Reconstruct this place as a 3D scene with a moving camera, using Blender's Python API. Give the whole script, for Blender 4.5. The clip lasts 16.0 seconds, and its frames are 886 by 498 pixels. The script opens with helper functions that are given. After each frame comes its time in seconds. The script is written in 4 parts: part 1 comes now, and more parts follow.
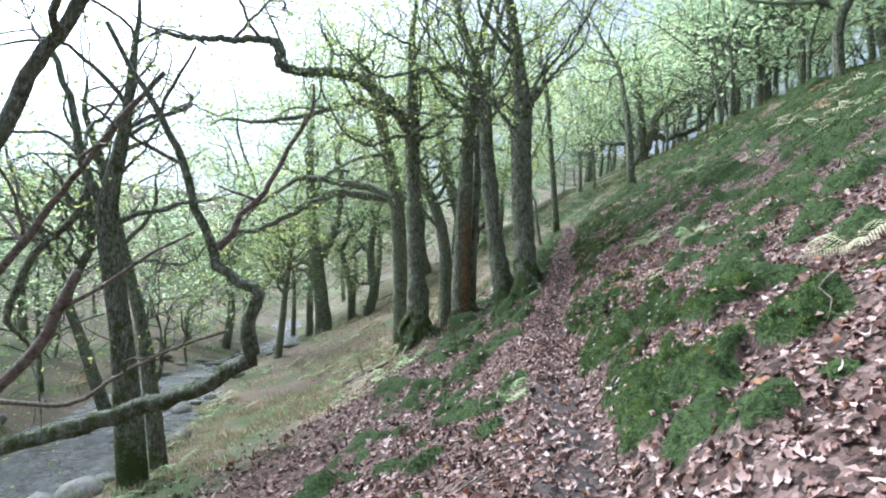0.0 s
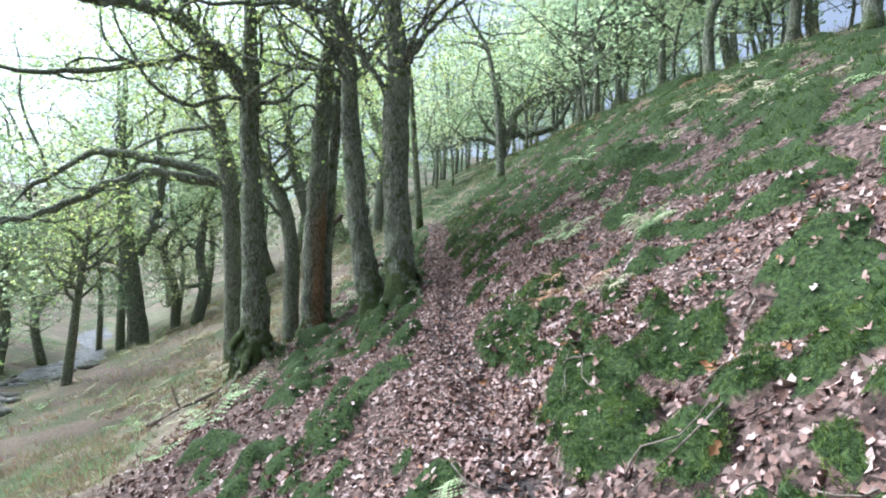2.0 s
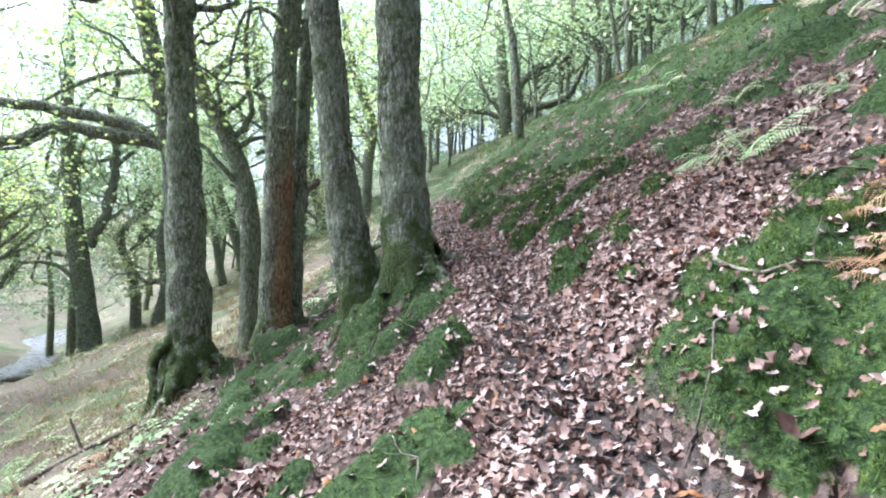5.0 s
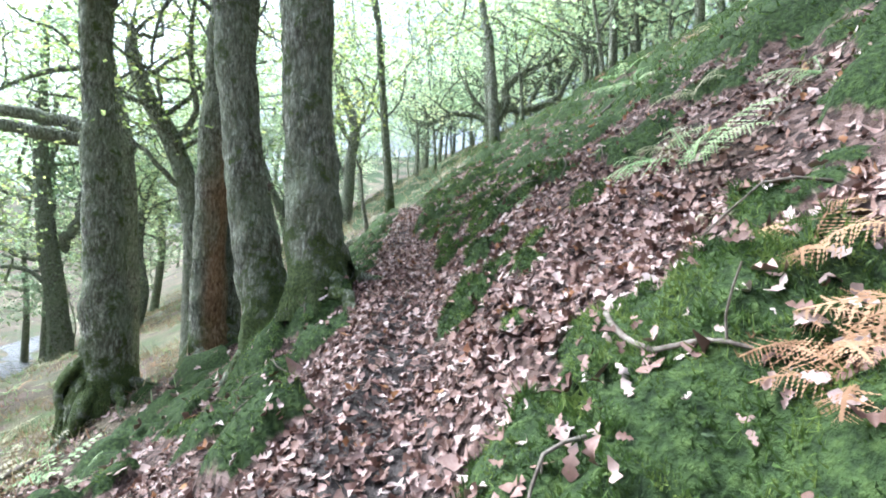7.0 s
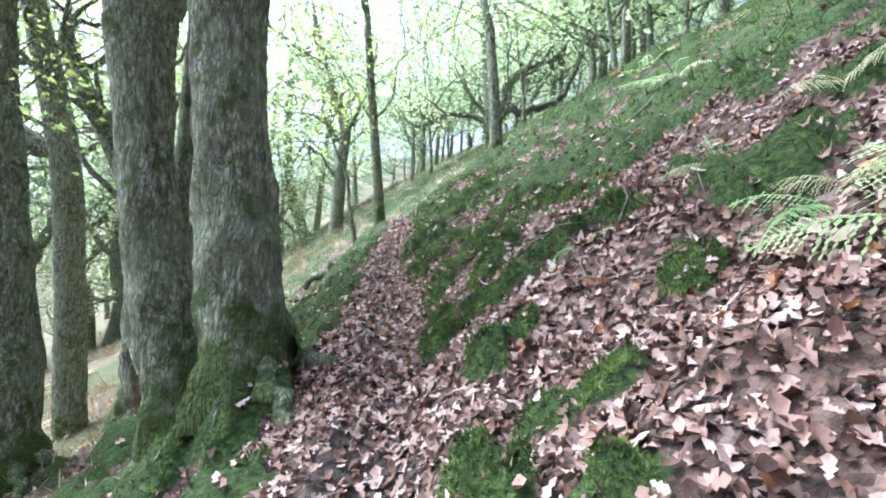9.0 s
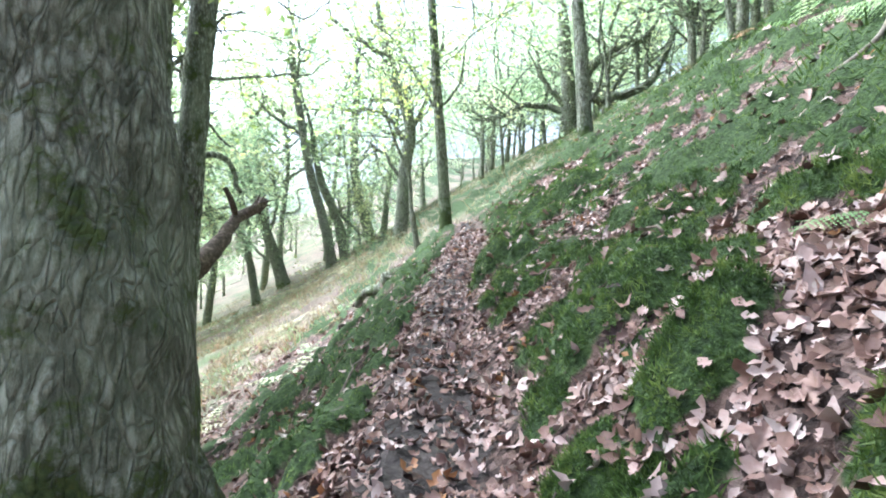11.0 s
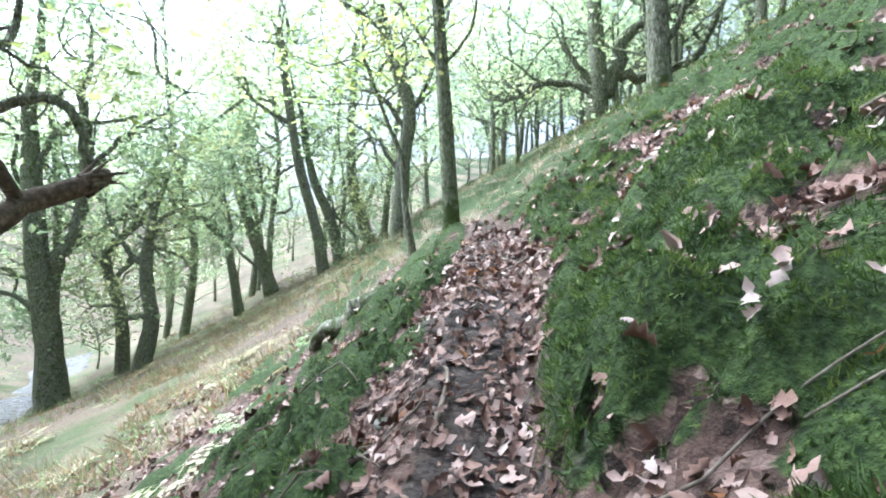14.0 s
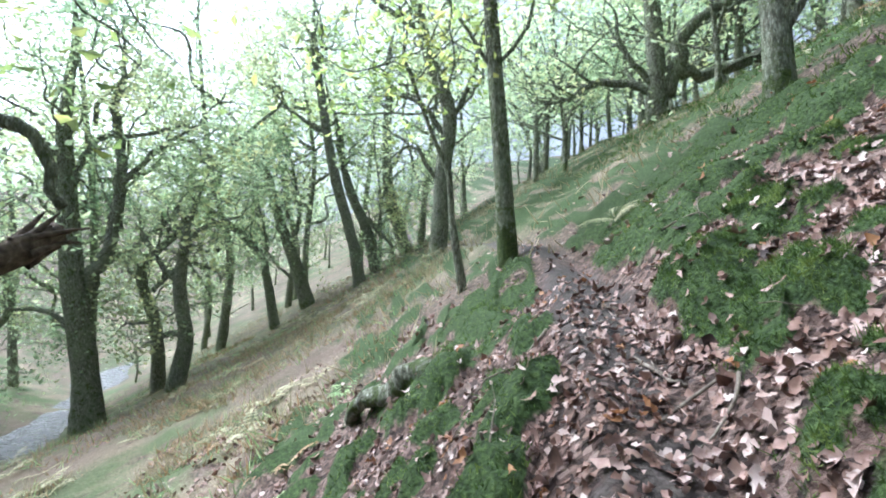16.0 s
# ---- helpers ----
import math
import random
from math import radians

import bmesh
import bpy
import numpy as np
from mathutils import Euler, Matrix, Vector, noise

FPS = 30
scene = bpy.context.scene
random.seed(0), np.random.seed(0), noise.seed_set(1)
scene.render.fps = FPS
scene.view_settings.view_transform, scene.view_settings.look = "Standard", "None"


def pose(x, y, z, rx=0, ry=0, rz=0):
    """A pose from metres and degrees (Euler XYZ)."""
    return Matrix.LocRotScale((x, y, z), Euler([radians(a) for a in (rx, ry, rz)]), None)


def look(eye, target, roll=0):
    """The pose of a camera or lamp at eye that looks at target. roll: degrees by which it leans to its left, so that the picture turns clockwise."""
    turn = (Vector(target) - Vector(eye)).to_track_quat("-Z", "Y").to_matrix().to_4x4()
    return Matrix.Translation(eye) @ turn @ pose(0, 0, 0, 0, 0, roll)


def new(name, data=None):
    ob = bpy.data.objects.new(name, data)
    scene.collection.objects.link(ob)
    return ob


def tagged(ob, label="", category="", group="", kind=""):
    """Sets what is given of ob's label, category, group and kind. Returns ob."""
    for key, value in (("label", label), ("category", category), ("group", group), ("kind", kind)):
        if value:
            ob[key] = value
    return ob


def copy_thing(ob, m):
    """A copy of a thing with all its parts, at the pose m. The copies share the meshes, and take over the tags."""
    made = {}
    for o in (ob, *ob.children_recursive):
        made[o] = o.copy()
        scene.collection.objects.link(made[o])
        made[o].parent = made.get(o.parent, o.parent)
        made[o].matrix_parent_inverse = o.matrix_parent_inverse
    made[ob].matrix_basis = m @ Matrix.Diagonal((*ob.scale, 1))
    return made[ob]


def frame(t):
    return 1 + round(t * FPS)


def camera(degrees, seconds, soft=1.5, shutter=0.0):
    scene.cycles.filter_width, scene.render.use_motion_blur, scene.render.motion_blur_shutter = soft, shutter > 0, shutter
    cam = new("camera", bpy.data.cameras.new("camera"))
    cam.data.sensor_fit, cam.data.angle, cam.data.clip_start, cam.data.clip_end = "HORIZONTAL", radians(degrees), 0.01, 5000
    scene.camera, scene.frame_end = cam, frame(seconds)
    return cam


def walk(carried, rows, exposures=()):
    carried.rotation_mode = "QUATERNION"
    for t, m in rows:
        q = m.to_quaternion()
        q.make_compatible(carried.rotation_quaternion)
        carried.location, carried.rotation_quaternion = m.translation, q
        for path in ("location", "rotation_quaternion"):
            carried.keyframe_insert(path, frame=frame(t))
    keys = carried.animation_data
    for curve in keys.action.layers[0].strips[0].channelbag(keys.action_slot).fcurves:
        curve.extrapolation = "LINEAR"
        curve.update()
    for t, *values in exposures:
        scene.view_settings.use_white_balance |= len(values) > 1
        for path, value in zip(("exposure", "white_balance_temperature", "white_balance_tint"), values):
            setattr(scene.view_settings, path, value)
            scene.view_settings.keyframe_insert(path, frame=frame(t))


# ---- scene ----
# ---- camera and walk ----
cam = camera(77.4, 16.0, soft=1.9)
PATH = [
    (0, (1.405, 5.650, 0.959), (1.399, 8.009, 1.027), 0.9),
    (0.5, (1.426, 6.000, 0.986), (1.397, 8.359, 1.049), 0.9),
    (1, (1.402, 6.650, 0.961), (1.419, 9.010, 1.027), 1.0),
    (1.5, (1.359, 7.720, 0.959), (1.900, 10.016, 1.028), 0.8),
    (2, (1.335, 9.020, 0.962), (1.970, 11.291, 1.040), 0.9),
    (2.5, (1.345, 10.340, 0.970), (1.982, 12.610, 1.045), 1.0),
    (3, (1.455, 11.660, 0.973), (2.153, 13.913, 1.062), 1.0),
    (3.5, (1.482, 12.543, 0.905), (2.183, 14.795, 0.996), 1.0),
    (3.7, (1.521, 12.775, 0.859), (2.211, 15.030, 0.944), 0.7),
    (5.8, (2.392, 13.524, 0.446), (3.083, 15.779, 0.513), 0.5),
    (6, (2.516, 13.546, 0.434), (3.201, 15.803, 0.520), 0.8),
    (6.5, (2.821, 13.700, 0.559), (3.509, 15.955, 0.647), 0.8),
    (7, (3.092, 14.133, 0.768), (3.785, 16.387, 0.852), 0.8),
    (7.5, (3.317, 14.677, 1.015), (4.013, 16.929, 1.107), 0.7),
    (8, (3.423, 14.939, 1.152), (4.123, 17.191, 1.231), 0.7),
    (8.5, (3.51, 15.336, 1.248), (4.204, 17.590, 1.332), 0.5),
    (9, (3.70, 15.908, 1.305), (4.402, 18.160, 1.391), 0.7),
    (9.5, (3.87, 16.580, 1.370), (4.553, 18.841, 1.458), 0.5),
    (9.7, (3.94, 16.922, 1.409), (4.445, 19.229, 1.500), 0.7),
    (11.8, (4.320, 18.895, 1.698), (4.732, 21.218, 1.784), 0.9),
    (12, (4.346, 19.127, 1.736), (4.757, 21.449, 1.824), 0.9),
    (12.5, (4.440, 19.723, 1.798), (4.846, 22.046, 1.883), 1.0),
    (13, (4.589, 20.469, 1.840), (4.993, 22.793, 1.932), 0.9),
    (13.5, (4.798, 21.337, 1.848), (5.203, 23.660, 1.941), 1.0),
    (14, (4.981, 22.369, 1.864), (5.377, 24.694, 1.958), 1.1),
    (14.5, (5.066, 23.276, 2.148), (5.342, 25.617, 2.254), 1.1),
    (15, (5.047, 23.657, 2.269), (5.317, 25.999, 2.377), 0.8),
    (15.5, (4.988, 23.795, 2.277), (5.249, 26.138, 2.377), 0.9),
    (16, (4.878, 23.899, 2.401), (5.127, 26.243, 2.505), 0.8),
]
walk(cam, [(t, look(e, a, r)) for t, e, a, r in PATH], [(0, 1.1, 5150, 7), (2, 1.2, 5150, 7), (3.5, 1.5, 5150, 7), (7, 1.75, 5150, 7), (9.5, 2.0, 5150, 7), (12, 2.2, 5150, 7), (13, 2.05, 5150, 7), (14, 1.9, 5150, 7), (16, 1.4, 5150, 7)])

# ---- sky and sun ----
world = bpy.data.worlds.new("overcast_sky")
scene.world = world
world.use_nodes = True
wn, wl = world.node_tree.nodes, world.node_tree.links
sky = wn.new("ShaderNodeTexSky")
sky.sky_type, sky.sun_disc = "NISHITA", False
sky.sun_elevation, sky.sun_rotation = radians(50), radians(-53)
sky.air_density, sky.dust_density, sky.ozone_density = 0.6, 10.0, 0.3
wn["Background"].inputs[1].default_value = 0.15
cloud = wn.new("ShaderNodeHueSaturation")
cloud.inputs["Saturation"].default_value = 0.45
wl.new(sky.outputs[0], cloud.inputs["Color"])
wl.new(cloud.outputs[0], wn["Background"].inputs[0])
sun = new("sun", bpy.data.lights.new("sun", "SUN"))
sun.data.energy, sun.data.angle, sun.data.color = 1.5, radians(25), (1.0, 0.97, 0.92)
sun.matrix_world = look((-16, 12, 24), (0, 0, 0))


# ---- the lie of the land ----
YS = np.arange(-60.0, 500.0, 0.5)


def along(ys, vs, soft=5):
    """Values along the valley, eased between the given stations."""
    v = np.interp(YS, ys, vs)
    for _ in range(2):
        v = np.convolve(np.pad(v, soft, mode="edge"), np.ones(2 * soft + 1) / (2 * soft + 1), mode="valid")
    return v


PATH_X = along([-60, 4.7, 8.1, 12.6, 16.6, 18, 19.6, 21.8, 23.1, 25.6, 28.1, 34, 42, 500],
               [-6, 1.6, 2.1, 2.78, 3.45, 3.95, 4.45, 4.78, 5.0, 5.80, 6.48, 7.7, 8.0, 8.0], 2)
PATH_Z = along([-60, 4.7, 8.1, 12.6, 15, 16.6, 18, 19.6, 21.8, 23.1, 25.6, 28.1, 34, 42, 70, 500],
               [-0.8, -0.45, -0.42, -0.45, -0.30, -0.08, 0.28, 0.75, 0.93, 1.0, 1.75, 2.25, 2.95, 3.4, 4.8, 5.0], 2)
STREAM_X = along([-60, 10, 18, 36, 52, 70, 500], [-6, -7.2, -8.3, -11.3, -11.5, -16, -30])
STREAM_Z = along([-60, 10, 18, 36, 52, 70, 500], [-3.2, -3.9, -4.1, -4.8, -5.8, -6.0, -6.2])
FALL = along([-60, 12, 16, 20, 23, 28, 33, 44, 80, 500], [1.5, 1.5, 1.6, 2.2, 2.4, 2.4, 1.9, 1.3, 1.1, 1.0])


def vnoise(x, y, seed=0):
    """Smooth value noise over the plan, -1 to 1."""
    xi, yi = np.floor(x), np.floor(y)
    fx, fy = x - xi, y - yi
    fx, fy = fx * fx * (3 - 2 * fx), fy * fy * (3 - 2 * fy)

    def h(a, b):
        v = np.sin(a * 127.1 + b * 311.7 + seed * 74.7) * 43758.5453
        return (v - np.floor(v)) * 2 - 1
    return (h(xi, yi) * (1 - fx) + h(xi + 1, yi) * fx) * (1 - fy) + (h(xi, yi + 1) * (1 - fx) + h(xi + 1, yi + 1) * fx) * fy


def path_x(y):
    return np.interp(y, YS, PATH_X)


def land(x, y, rough=True):
    """Height of the ground."""
    x, y = np.asarray(x, float), np.asarray(y, float)
    xp, zp = np.interp(y, YS, PATH_X), np.interp(y, YS, PATH_Z)
    xs, zs, k = np.interp(y, YS, STREAM_X), np.interp(y, YS, STREAM_Z), np.interp(y, YS, FALL)
    d = x - xp
    up = np.interp(d, [0, 0.22, 0.6, 1.0, 3, 6, 9, 13, 20, 40, 150], [0, 0.02, 0.36, 0.70, 2.12, 4.15, 5.7, 7.1, 8.6, 11, 14])
    u = np.clip((-d - 0.15) / (xp - xs - 0.15), 0, 1)
    down = (zs - zp) * (1 - (1 - u) ** k)
    beyond = np.clip(xs - x, 0, None)
    far = np.interp(beyond, [0, 2, 5, 9, 30, 200], [0, 0.05, 0.7, 1.5, 8, 30])
    z = zp + np.where(d > 0, up, down) + far + 15 * np.clip((y - 80) / 70, 0, 1) ** 1.3
    s = np.abs(x - xs)
    z = z - 0.35 * np.clip(1 - s / 2.6, 0, 1) ** 0.5
    for tx, ty, h, w in ((3.5, 20.05, 0.30, 0.5), (2.85, 20.8, 0.25, 0.6), (2.1, 24.6, 0.35, 0.9), (0.5, 24.2, 0.55, 0.9)):
        z = z + h * np.exp(-((x - tx) ** 2 + (y - ty) ** 2) / (w * w))
    if rough:
        off = np.clip(np.abs(d) / 0.5, 0.12, 1)
        z = z + off * (0.10 * vnoise(x / 1.3, y / 1.3, 1) + np.where(d > 0, 0.10, 0.07) * vnoise(x / 0.55, y / 0.55, 2) + 0.03 * vnoise(x / 0.22, y / 0.22, 3))
        z = z + 0.35 * vnoise(x / 7, y / 7, 4) * np.clip((np.abs(d) - 4) / 6, 0, 1)
    return z


# ---- materials ----
def material(name, rough=0.8):
    m = bpy.data.materials.new(name)
    m.use_nodes = True
    nt = m.node_tree
    bsdf = nt.nodes["Principled BSDF"]
    bsdf.inputs["Roughness"].default_value = rough
    bsdf.inputs["Specular IOR Level"].default_value = 0.25
    return m, nt, bsdf


def coords(nt, scale=(1, 1, 1)):
    c, mp = nt.nodes.new("ShaderNodeTexCoord"), nt.nodes.new("ShaderNodeMapping")
    mp.inputs["Scale"].default_value = scale
    nt.links.new(c.outputs["Object"], mp.inputs[0])
    return mp.outputs[0]


def grain(nt, vec, scale, detail=4, rough=0.6):
    n = nt.nodes.new("ShaderNodeTexNoise")
    n.inputs["Scale"].default_value, n.inputs["Detail"].default_value, n.inputs["Roughness"].default_value = scale, detail, rough
    nt.links.new(vec, n.inputs["Vector"])
    return n.outputs["Fac"]


def ramp(nt, fac, stops):
    r = nt.nodes.new("ShaderNodeValToRGB")
    el = r.color_ramp.elements
    while len(el) < len(stops):
        el.new(0.5)
    for e, (p, c) in zip(el, stops):
        e.position, e.color = p, (*c, 1)
    nt.links.new(fac, r.inputs[0])
    return r.outputs[0]


def blend(nt, fac, a, b):
    m = nt.nodes.new("ShaderNodeMix")
    m.data_type = "RGBA"
    for sock, v in ((m.inputs[0], fac), (m.inputs[6], a), (m.inputs[7], b)):
        if isinstance(v, (int, float)):
            sock.default_value = v
        elif isinstance(v, tuple):
            sock.default_value = (*v, 1)
        else:
            nt.links.new(v, sock)
    return m.outputs[2]


def calc(nt, op, a, b, clamp=False):
    m = nt.nodes.new("ShaderNodeMath")
    m.operation, m.use_clamp = op, clamp
    for sock, v in zip(m.inputs, (a, b)):
        if isinstance(v, (int, float)):
            sock.default_value = v
        else:
            nt.links.new(v, sock)
    return m.outputs[0]


def bump(nt, bsdf, height, strength, dist=0.02):
    b = nt.nodes.new("ShaderNodeBump")
    b.inputs["Strength"].default_value, b.inputs["Distance"].default_value = strength, dist
    nt.links.new(height, b.inputs["Height"])
    nt.links.new(b.outputs[0], bsdf.inputs["Normal"])


def attribute(nt, name):
    a = nt.nodes.new("ShaderNodeAttribute")
    a.attribute_name = name
    return a.outputs["Fac"]


def bark_material():
    m, nt, bsdf = material("oak_bark", 0.9)
    v = coords(nt, (1, 1, 0.34))
    iso = coords(nt)
    ridges = grain(nt, v, 22, 8, 0.74)
    vo = nt.nodes.new("ShaderNodeTexVoronoi")
    vo.inputs["Scale"].default_value = 32
    vo.feature = "DISTANCE_TO_EDGE"
    wob = nt.nodes.new("ShaderNodeVectorMath")
    wob.operation = "ADD"
    nz = nt.nodes.new("ShaderNodeTexNoise")
    nz.inputs["Scale"].default_value = 9
    nt.links.new(v, nz.inputs["Vector"])
    sc = nt.nodes.new("ShaderNodeVectorMath")
    sc.operation = "SCALE"
    sc.inputs["Scale"].default_value = 0.13
    nt.links.new(nz.outputs["Color"], sc.inputs[0])
    nt.links.new(v, wob.inputs[0])
    nt.links.new(sc.outputs[0], wob.inputs[1])
    nt.links.new(wob.outputs[0], vo.inputs["Vector"])
    plate = calc(nt, "MULTIPLY", vo.outputs["Distance"], 4.5, True)
    height = calc(nt, "ADD", calc(nt, "MULTIPLY", ridges, 1.6), calc(nt, "MULTIPLY", plate, 0.8))
    base = ramp(nt, ridges, [(0.40, (0.06, 0.053, 0.038)), (0.5, (0.28, 0.275, 0.205)), (0.61, (0.58, 0.59, 0.48))])
    base = blend(nt, calc(nt, "MULTIPLY", calc(nt, "SUBTRACT", 1.0, plate, True), 0.62), base, (0.06, 0.055, 0.04))
    alg = ramp(nt, grain(nt, iso, 1.7, 4), [(0.36, (0, 0, 0)), (0.66, (1, 1, 1))])
    col = blend(nt, calc(nt, "MULTIPLY", alg, 0.5), base, (0.30, 0.345, 0.215))
    mossy = calc(nt, "ADD", attribute(nt, "moss"), calc(nt, "MULTIPLY", calc(nt, "SUBTRACT", grain(nt, iso, 5, 7, 0.72), 0.50), 3.0), True)
    mossy = ramp(nt, mossy, [(0.25, (0, 0, 0)), (0.55, (1, 1, 1))])
    green = ramp(nt, grain(nt, iso, 40, 3), [(0.3, (0.035, 0.055, 0.016)), (0.7, (0.13, 0.165, 0.05))])
    col = blend(nt, mossy, col, green)
    wood = ramp(nt, ridges, [(0.36, (0.07, 0.036, 0.02)), (0.52, (0.32, 0.19, 0.10)), (0.68, (0.52, 0.36, 0.22))])
    col = blend(nt, attribute(nt, "bare"), col, wood)
    nt.links.new(col, bsdf.inputs["Base Color"])
    bump(nt, bsdf, height, 1.0, 0.03)
    return m


def dead_wood_material(name="dead_wood", dark=(0.06, 0.045, 0.035), mid=(0.2, 0.165, 0.13), light=(0.38, 0.34, 0.28)):
    m, nt, bsdf = material(name, 0.9)
    v = coords(nt, (1, 1, 1))
    g = grain(nt, v, 18, 5)
    col = ramp(nt, g, [(0.3, dark), (0.55, mid), (0.8, light)])
    nt.links.new(col, bsdf.inputs["Base Color"])
    bump(nt, bsdf, g, 0.6, 0.01)
    return m


def leaf_material(name, dark, mid, light, scale=0.6, through_light=0.45, fine=7):
    m, nt, bsdf = material(name, 0.55)
    v = coords(nt)
    big = grain(nt, v, scale, 2)
    small = grain(nt, v, fine, 2)
    f = calc(nt, "ADD", calc(nt, "MULTIPLY", big, 0.6), calc(nt, "MULTIPLY", small, 0.4))
    col = ramp(nt, f, [(0.38, dark), (0.5, mid), (0.62, light)])
    nt.links.new(col, bsdf.inputs["Base Color"])
    tr, mix = nt.nodes.new("ShaderNodeBsdfTranslucent"), nt.nodes.new("ShaderNodeMixShader")
    nt.links.new(col, tr.inputs[0])
    mix.inputs[0].default_value = through_light
    nt.links.new(bsdf.outputs[0], mix.inputs[1])
    nt.links.new(tr.outputs[0], mix.inputs[2])
    nt.links.new(mix.outputs[0], nt.nodes["Material Output"].inputs[0])
    return m


def litter_material():
    m, nt, bsdf = material("fallen_oak_leaves", 0.6)
    v = coords(nt)
    tone = calc(nt, "ADD", attribute(nt, "tone"), calc(nt, "MULTIPLY", calc(nt, "SUBTRACT", grain(nt, v, 26, 4), 0.5), 0.55), True)
    col = ramp(nt, tone, [(0.02, (0.035, 0.021, 0.017)), (0.22, (0.105, 0.058, 0.042)), (0.42, (0.20, 0.115, 0.085)), (0.62, (0.31, 0.20, 0.165)), (0.82, (0.43, 0.315, 0.275)), (1.0, (0.52, 0.42, 0.375))])
    nt.links.new(col, bsdf.inputs["Base Color"])
    bump(nt, bsdf, grain(nt, v, 90, 3), 0.4, 0.004)
    return m


def ground_material():
    m, nt, bsdf = material("woodland_floor", 0.95)
    v = coords(nt)
    fine, mid, big = grain(nt, v, 30, 4), grain(nt, v, 9, 4), grain(nt, v, 0.8, 3)
    litter = ramp(nt, fine, [(0.32, (0.016, 0.011, 0.009)), (0.52, (0.055, 0.037, 0.030)), (0.7, (0.16, 0.11, 0.09))])
    flakes = nt.nodes.new("ShaderNodeTexVoronoi")
    flakes.inputs["Scale"].default_value = 24
    nt.links.new(v, flakes.inputs["Vector"])
    split = nt.nodes.new("ShaderNodeSeparateColor")
    nt.links.new(flakes.outputs["Color"], split.inputs[0])
    old = ramp(nt, split.outputs[0], [(0.1, (0.02, 0.013, 0.01)), (0.45, (0.085, 0.052, 0.04)), (0.75, (0.18, 0.115, 0.092)), (1.0, (0.30, 0.215, 0.185))])
    litter = blend(nt, 0.65, litter, old)
    soil = ramp(nt, mid, [(0.3, (0.028, 0.022, 0.019)), (0.6, (0.068, 0.055, 0.048)), (0.8, (0.13, 0.107, 0.095))])
    moss = ramp(nt, fine, [(0.3, (0.010, 0.018, 0.005)), (0.5, (0.030, 0.050, 0.013)), (0.72, (0.075, 0.108, 0.028))])
    straw = ramp(nt, fine, [(0.32, (0.075, 0.07, 0.036)), (0.5, (0.19, 0.155, 0.10)), (0.72, (0.40, 0.31, 0.23))])
    green = ramp(nt, fine, [(0.3, (0.03, 0.05, 0.018)), (0.6, (0.09, 0.13, 0.045)), (0.8, (0.16, 0.2, 0.08))])
    straw = blend(nt, ramp(nt, grain(nt, v, 0.45, 5), [(0.42, (0, 0, 0)), (0.58, (1, 1, 1))]), straw, green)
    straw = blend(nt, ramp(nt, grain(nt, v, 1.1, 4), [(0.55, (0, 0, 0)), (0.68, (1, 1, 1))]), straw, litter)
    col = blend(nt, attribute(nt, "straw"), litter, straw)
    mk = calc(nt, "ADD", attribute(nt, "moss"), calc(nt, "MULTIPLY", calc(nt, "SUBTRACT", mid, 0.5), 1.2), True)
    col = blend(nt, ramp(nt, mk, [(0.4, (0, 0, 0)), (0.6, (1, 1, 1))]), col, moss)
    sk = calc(nt, "ADD", attribute(nt, "trod"), calc(nt, "MULTIPLY", calc(nt, "SUBTRACT", mid, 0.5), 1.0), True)
    col = blend(nt, ramp(nt, sk, [(0.35, (0, 0, 0)), (0.6, (1, 1, 1))]), col, soil)
    nt.links.new(col, bsdf.inputs["Base Color"])
    bump(nt, bsdf, calc(nt, "ADD", fine, mid), 0.8, 0.04)
    return m


def water_material():
    m, nt, bsdf = material("stream_water", 0.08)
    v = coords(nt)
    nt.links.new(ramp(nt, grain(nt, v, 1.6, 5), [(0.4, (0.014, 0.015, 0.013)), (0.58, (0.04, 0.04, 0.035)), (0.70, (0.15, 0.16, 0.165))]), bsdf.inputs["Base Color"])
    nt.links.new(calc(nt, "ADD", 0.06, calc(nt, "MULTIPLY", grain(nt, v, 2.5, 4), 0.45)), bsdf.inputs["Roughness"])
    bsdf.inputs["Specular IOR Level"].default_value = 0.6
    bump(nt, bsdf, grain(nt, coords(nt), 4, 5), 1.0, 0.25)
    return m


def stone_material():
    m, nt, bsdf = material("stone", 0.85)
    v = coords(nt)
    col = ramp(nt, grain(nt, v, 7, 6), [(0.3, (0.07, 0.065, 0.06)), (0.55, (0.2, 0.19, 0.17)), (0.75, (0.33, 0.31, 0.28))])
    green = ramp(nt, grain(nt, v, 3, 4), [(0.5, (0, 0, 0)), (0.65, (1, 1, 1))])
    nt.links.new(blend(nt, calc(nt, "MULTIPLY", green, 0.7), col, (0.06, 0.08, 0.03)), bsdf.inputs["Base Color"])
    bump(nt, bsdf, grain(nt, v, 20, 5), 0.6, 0.02)
    return m


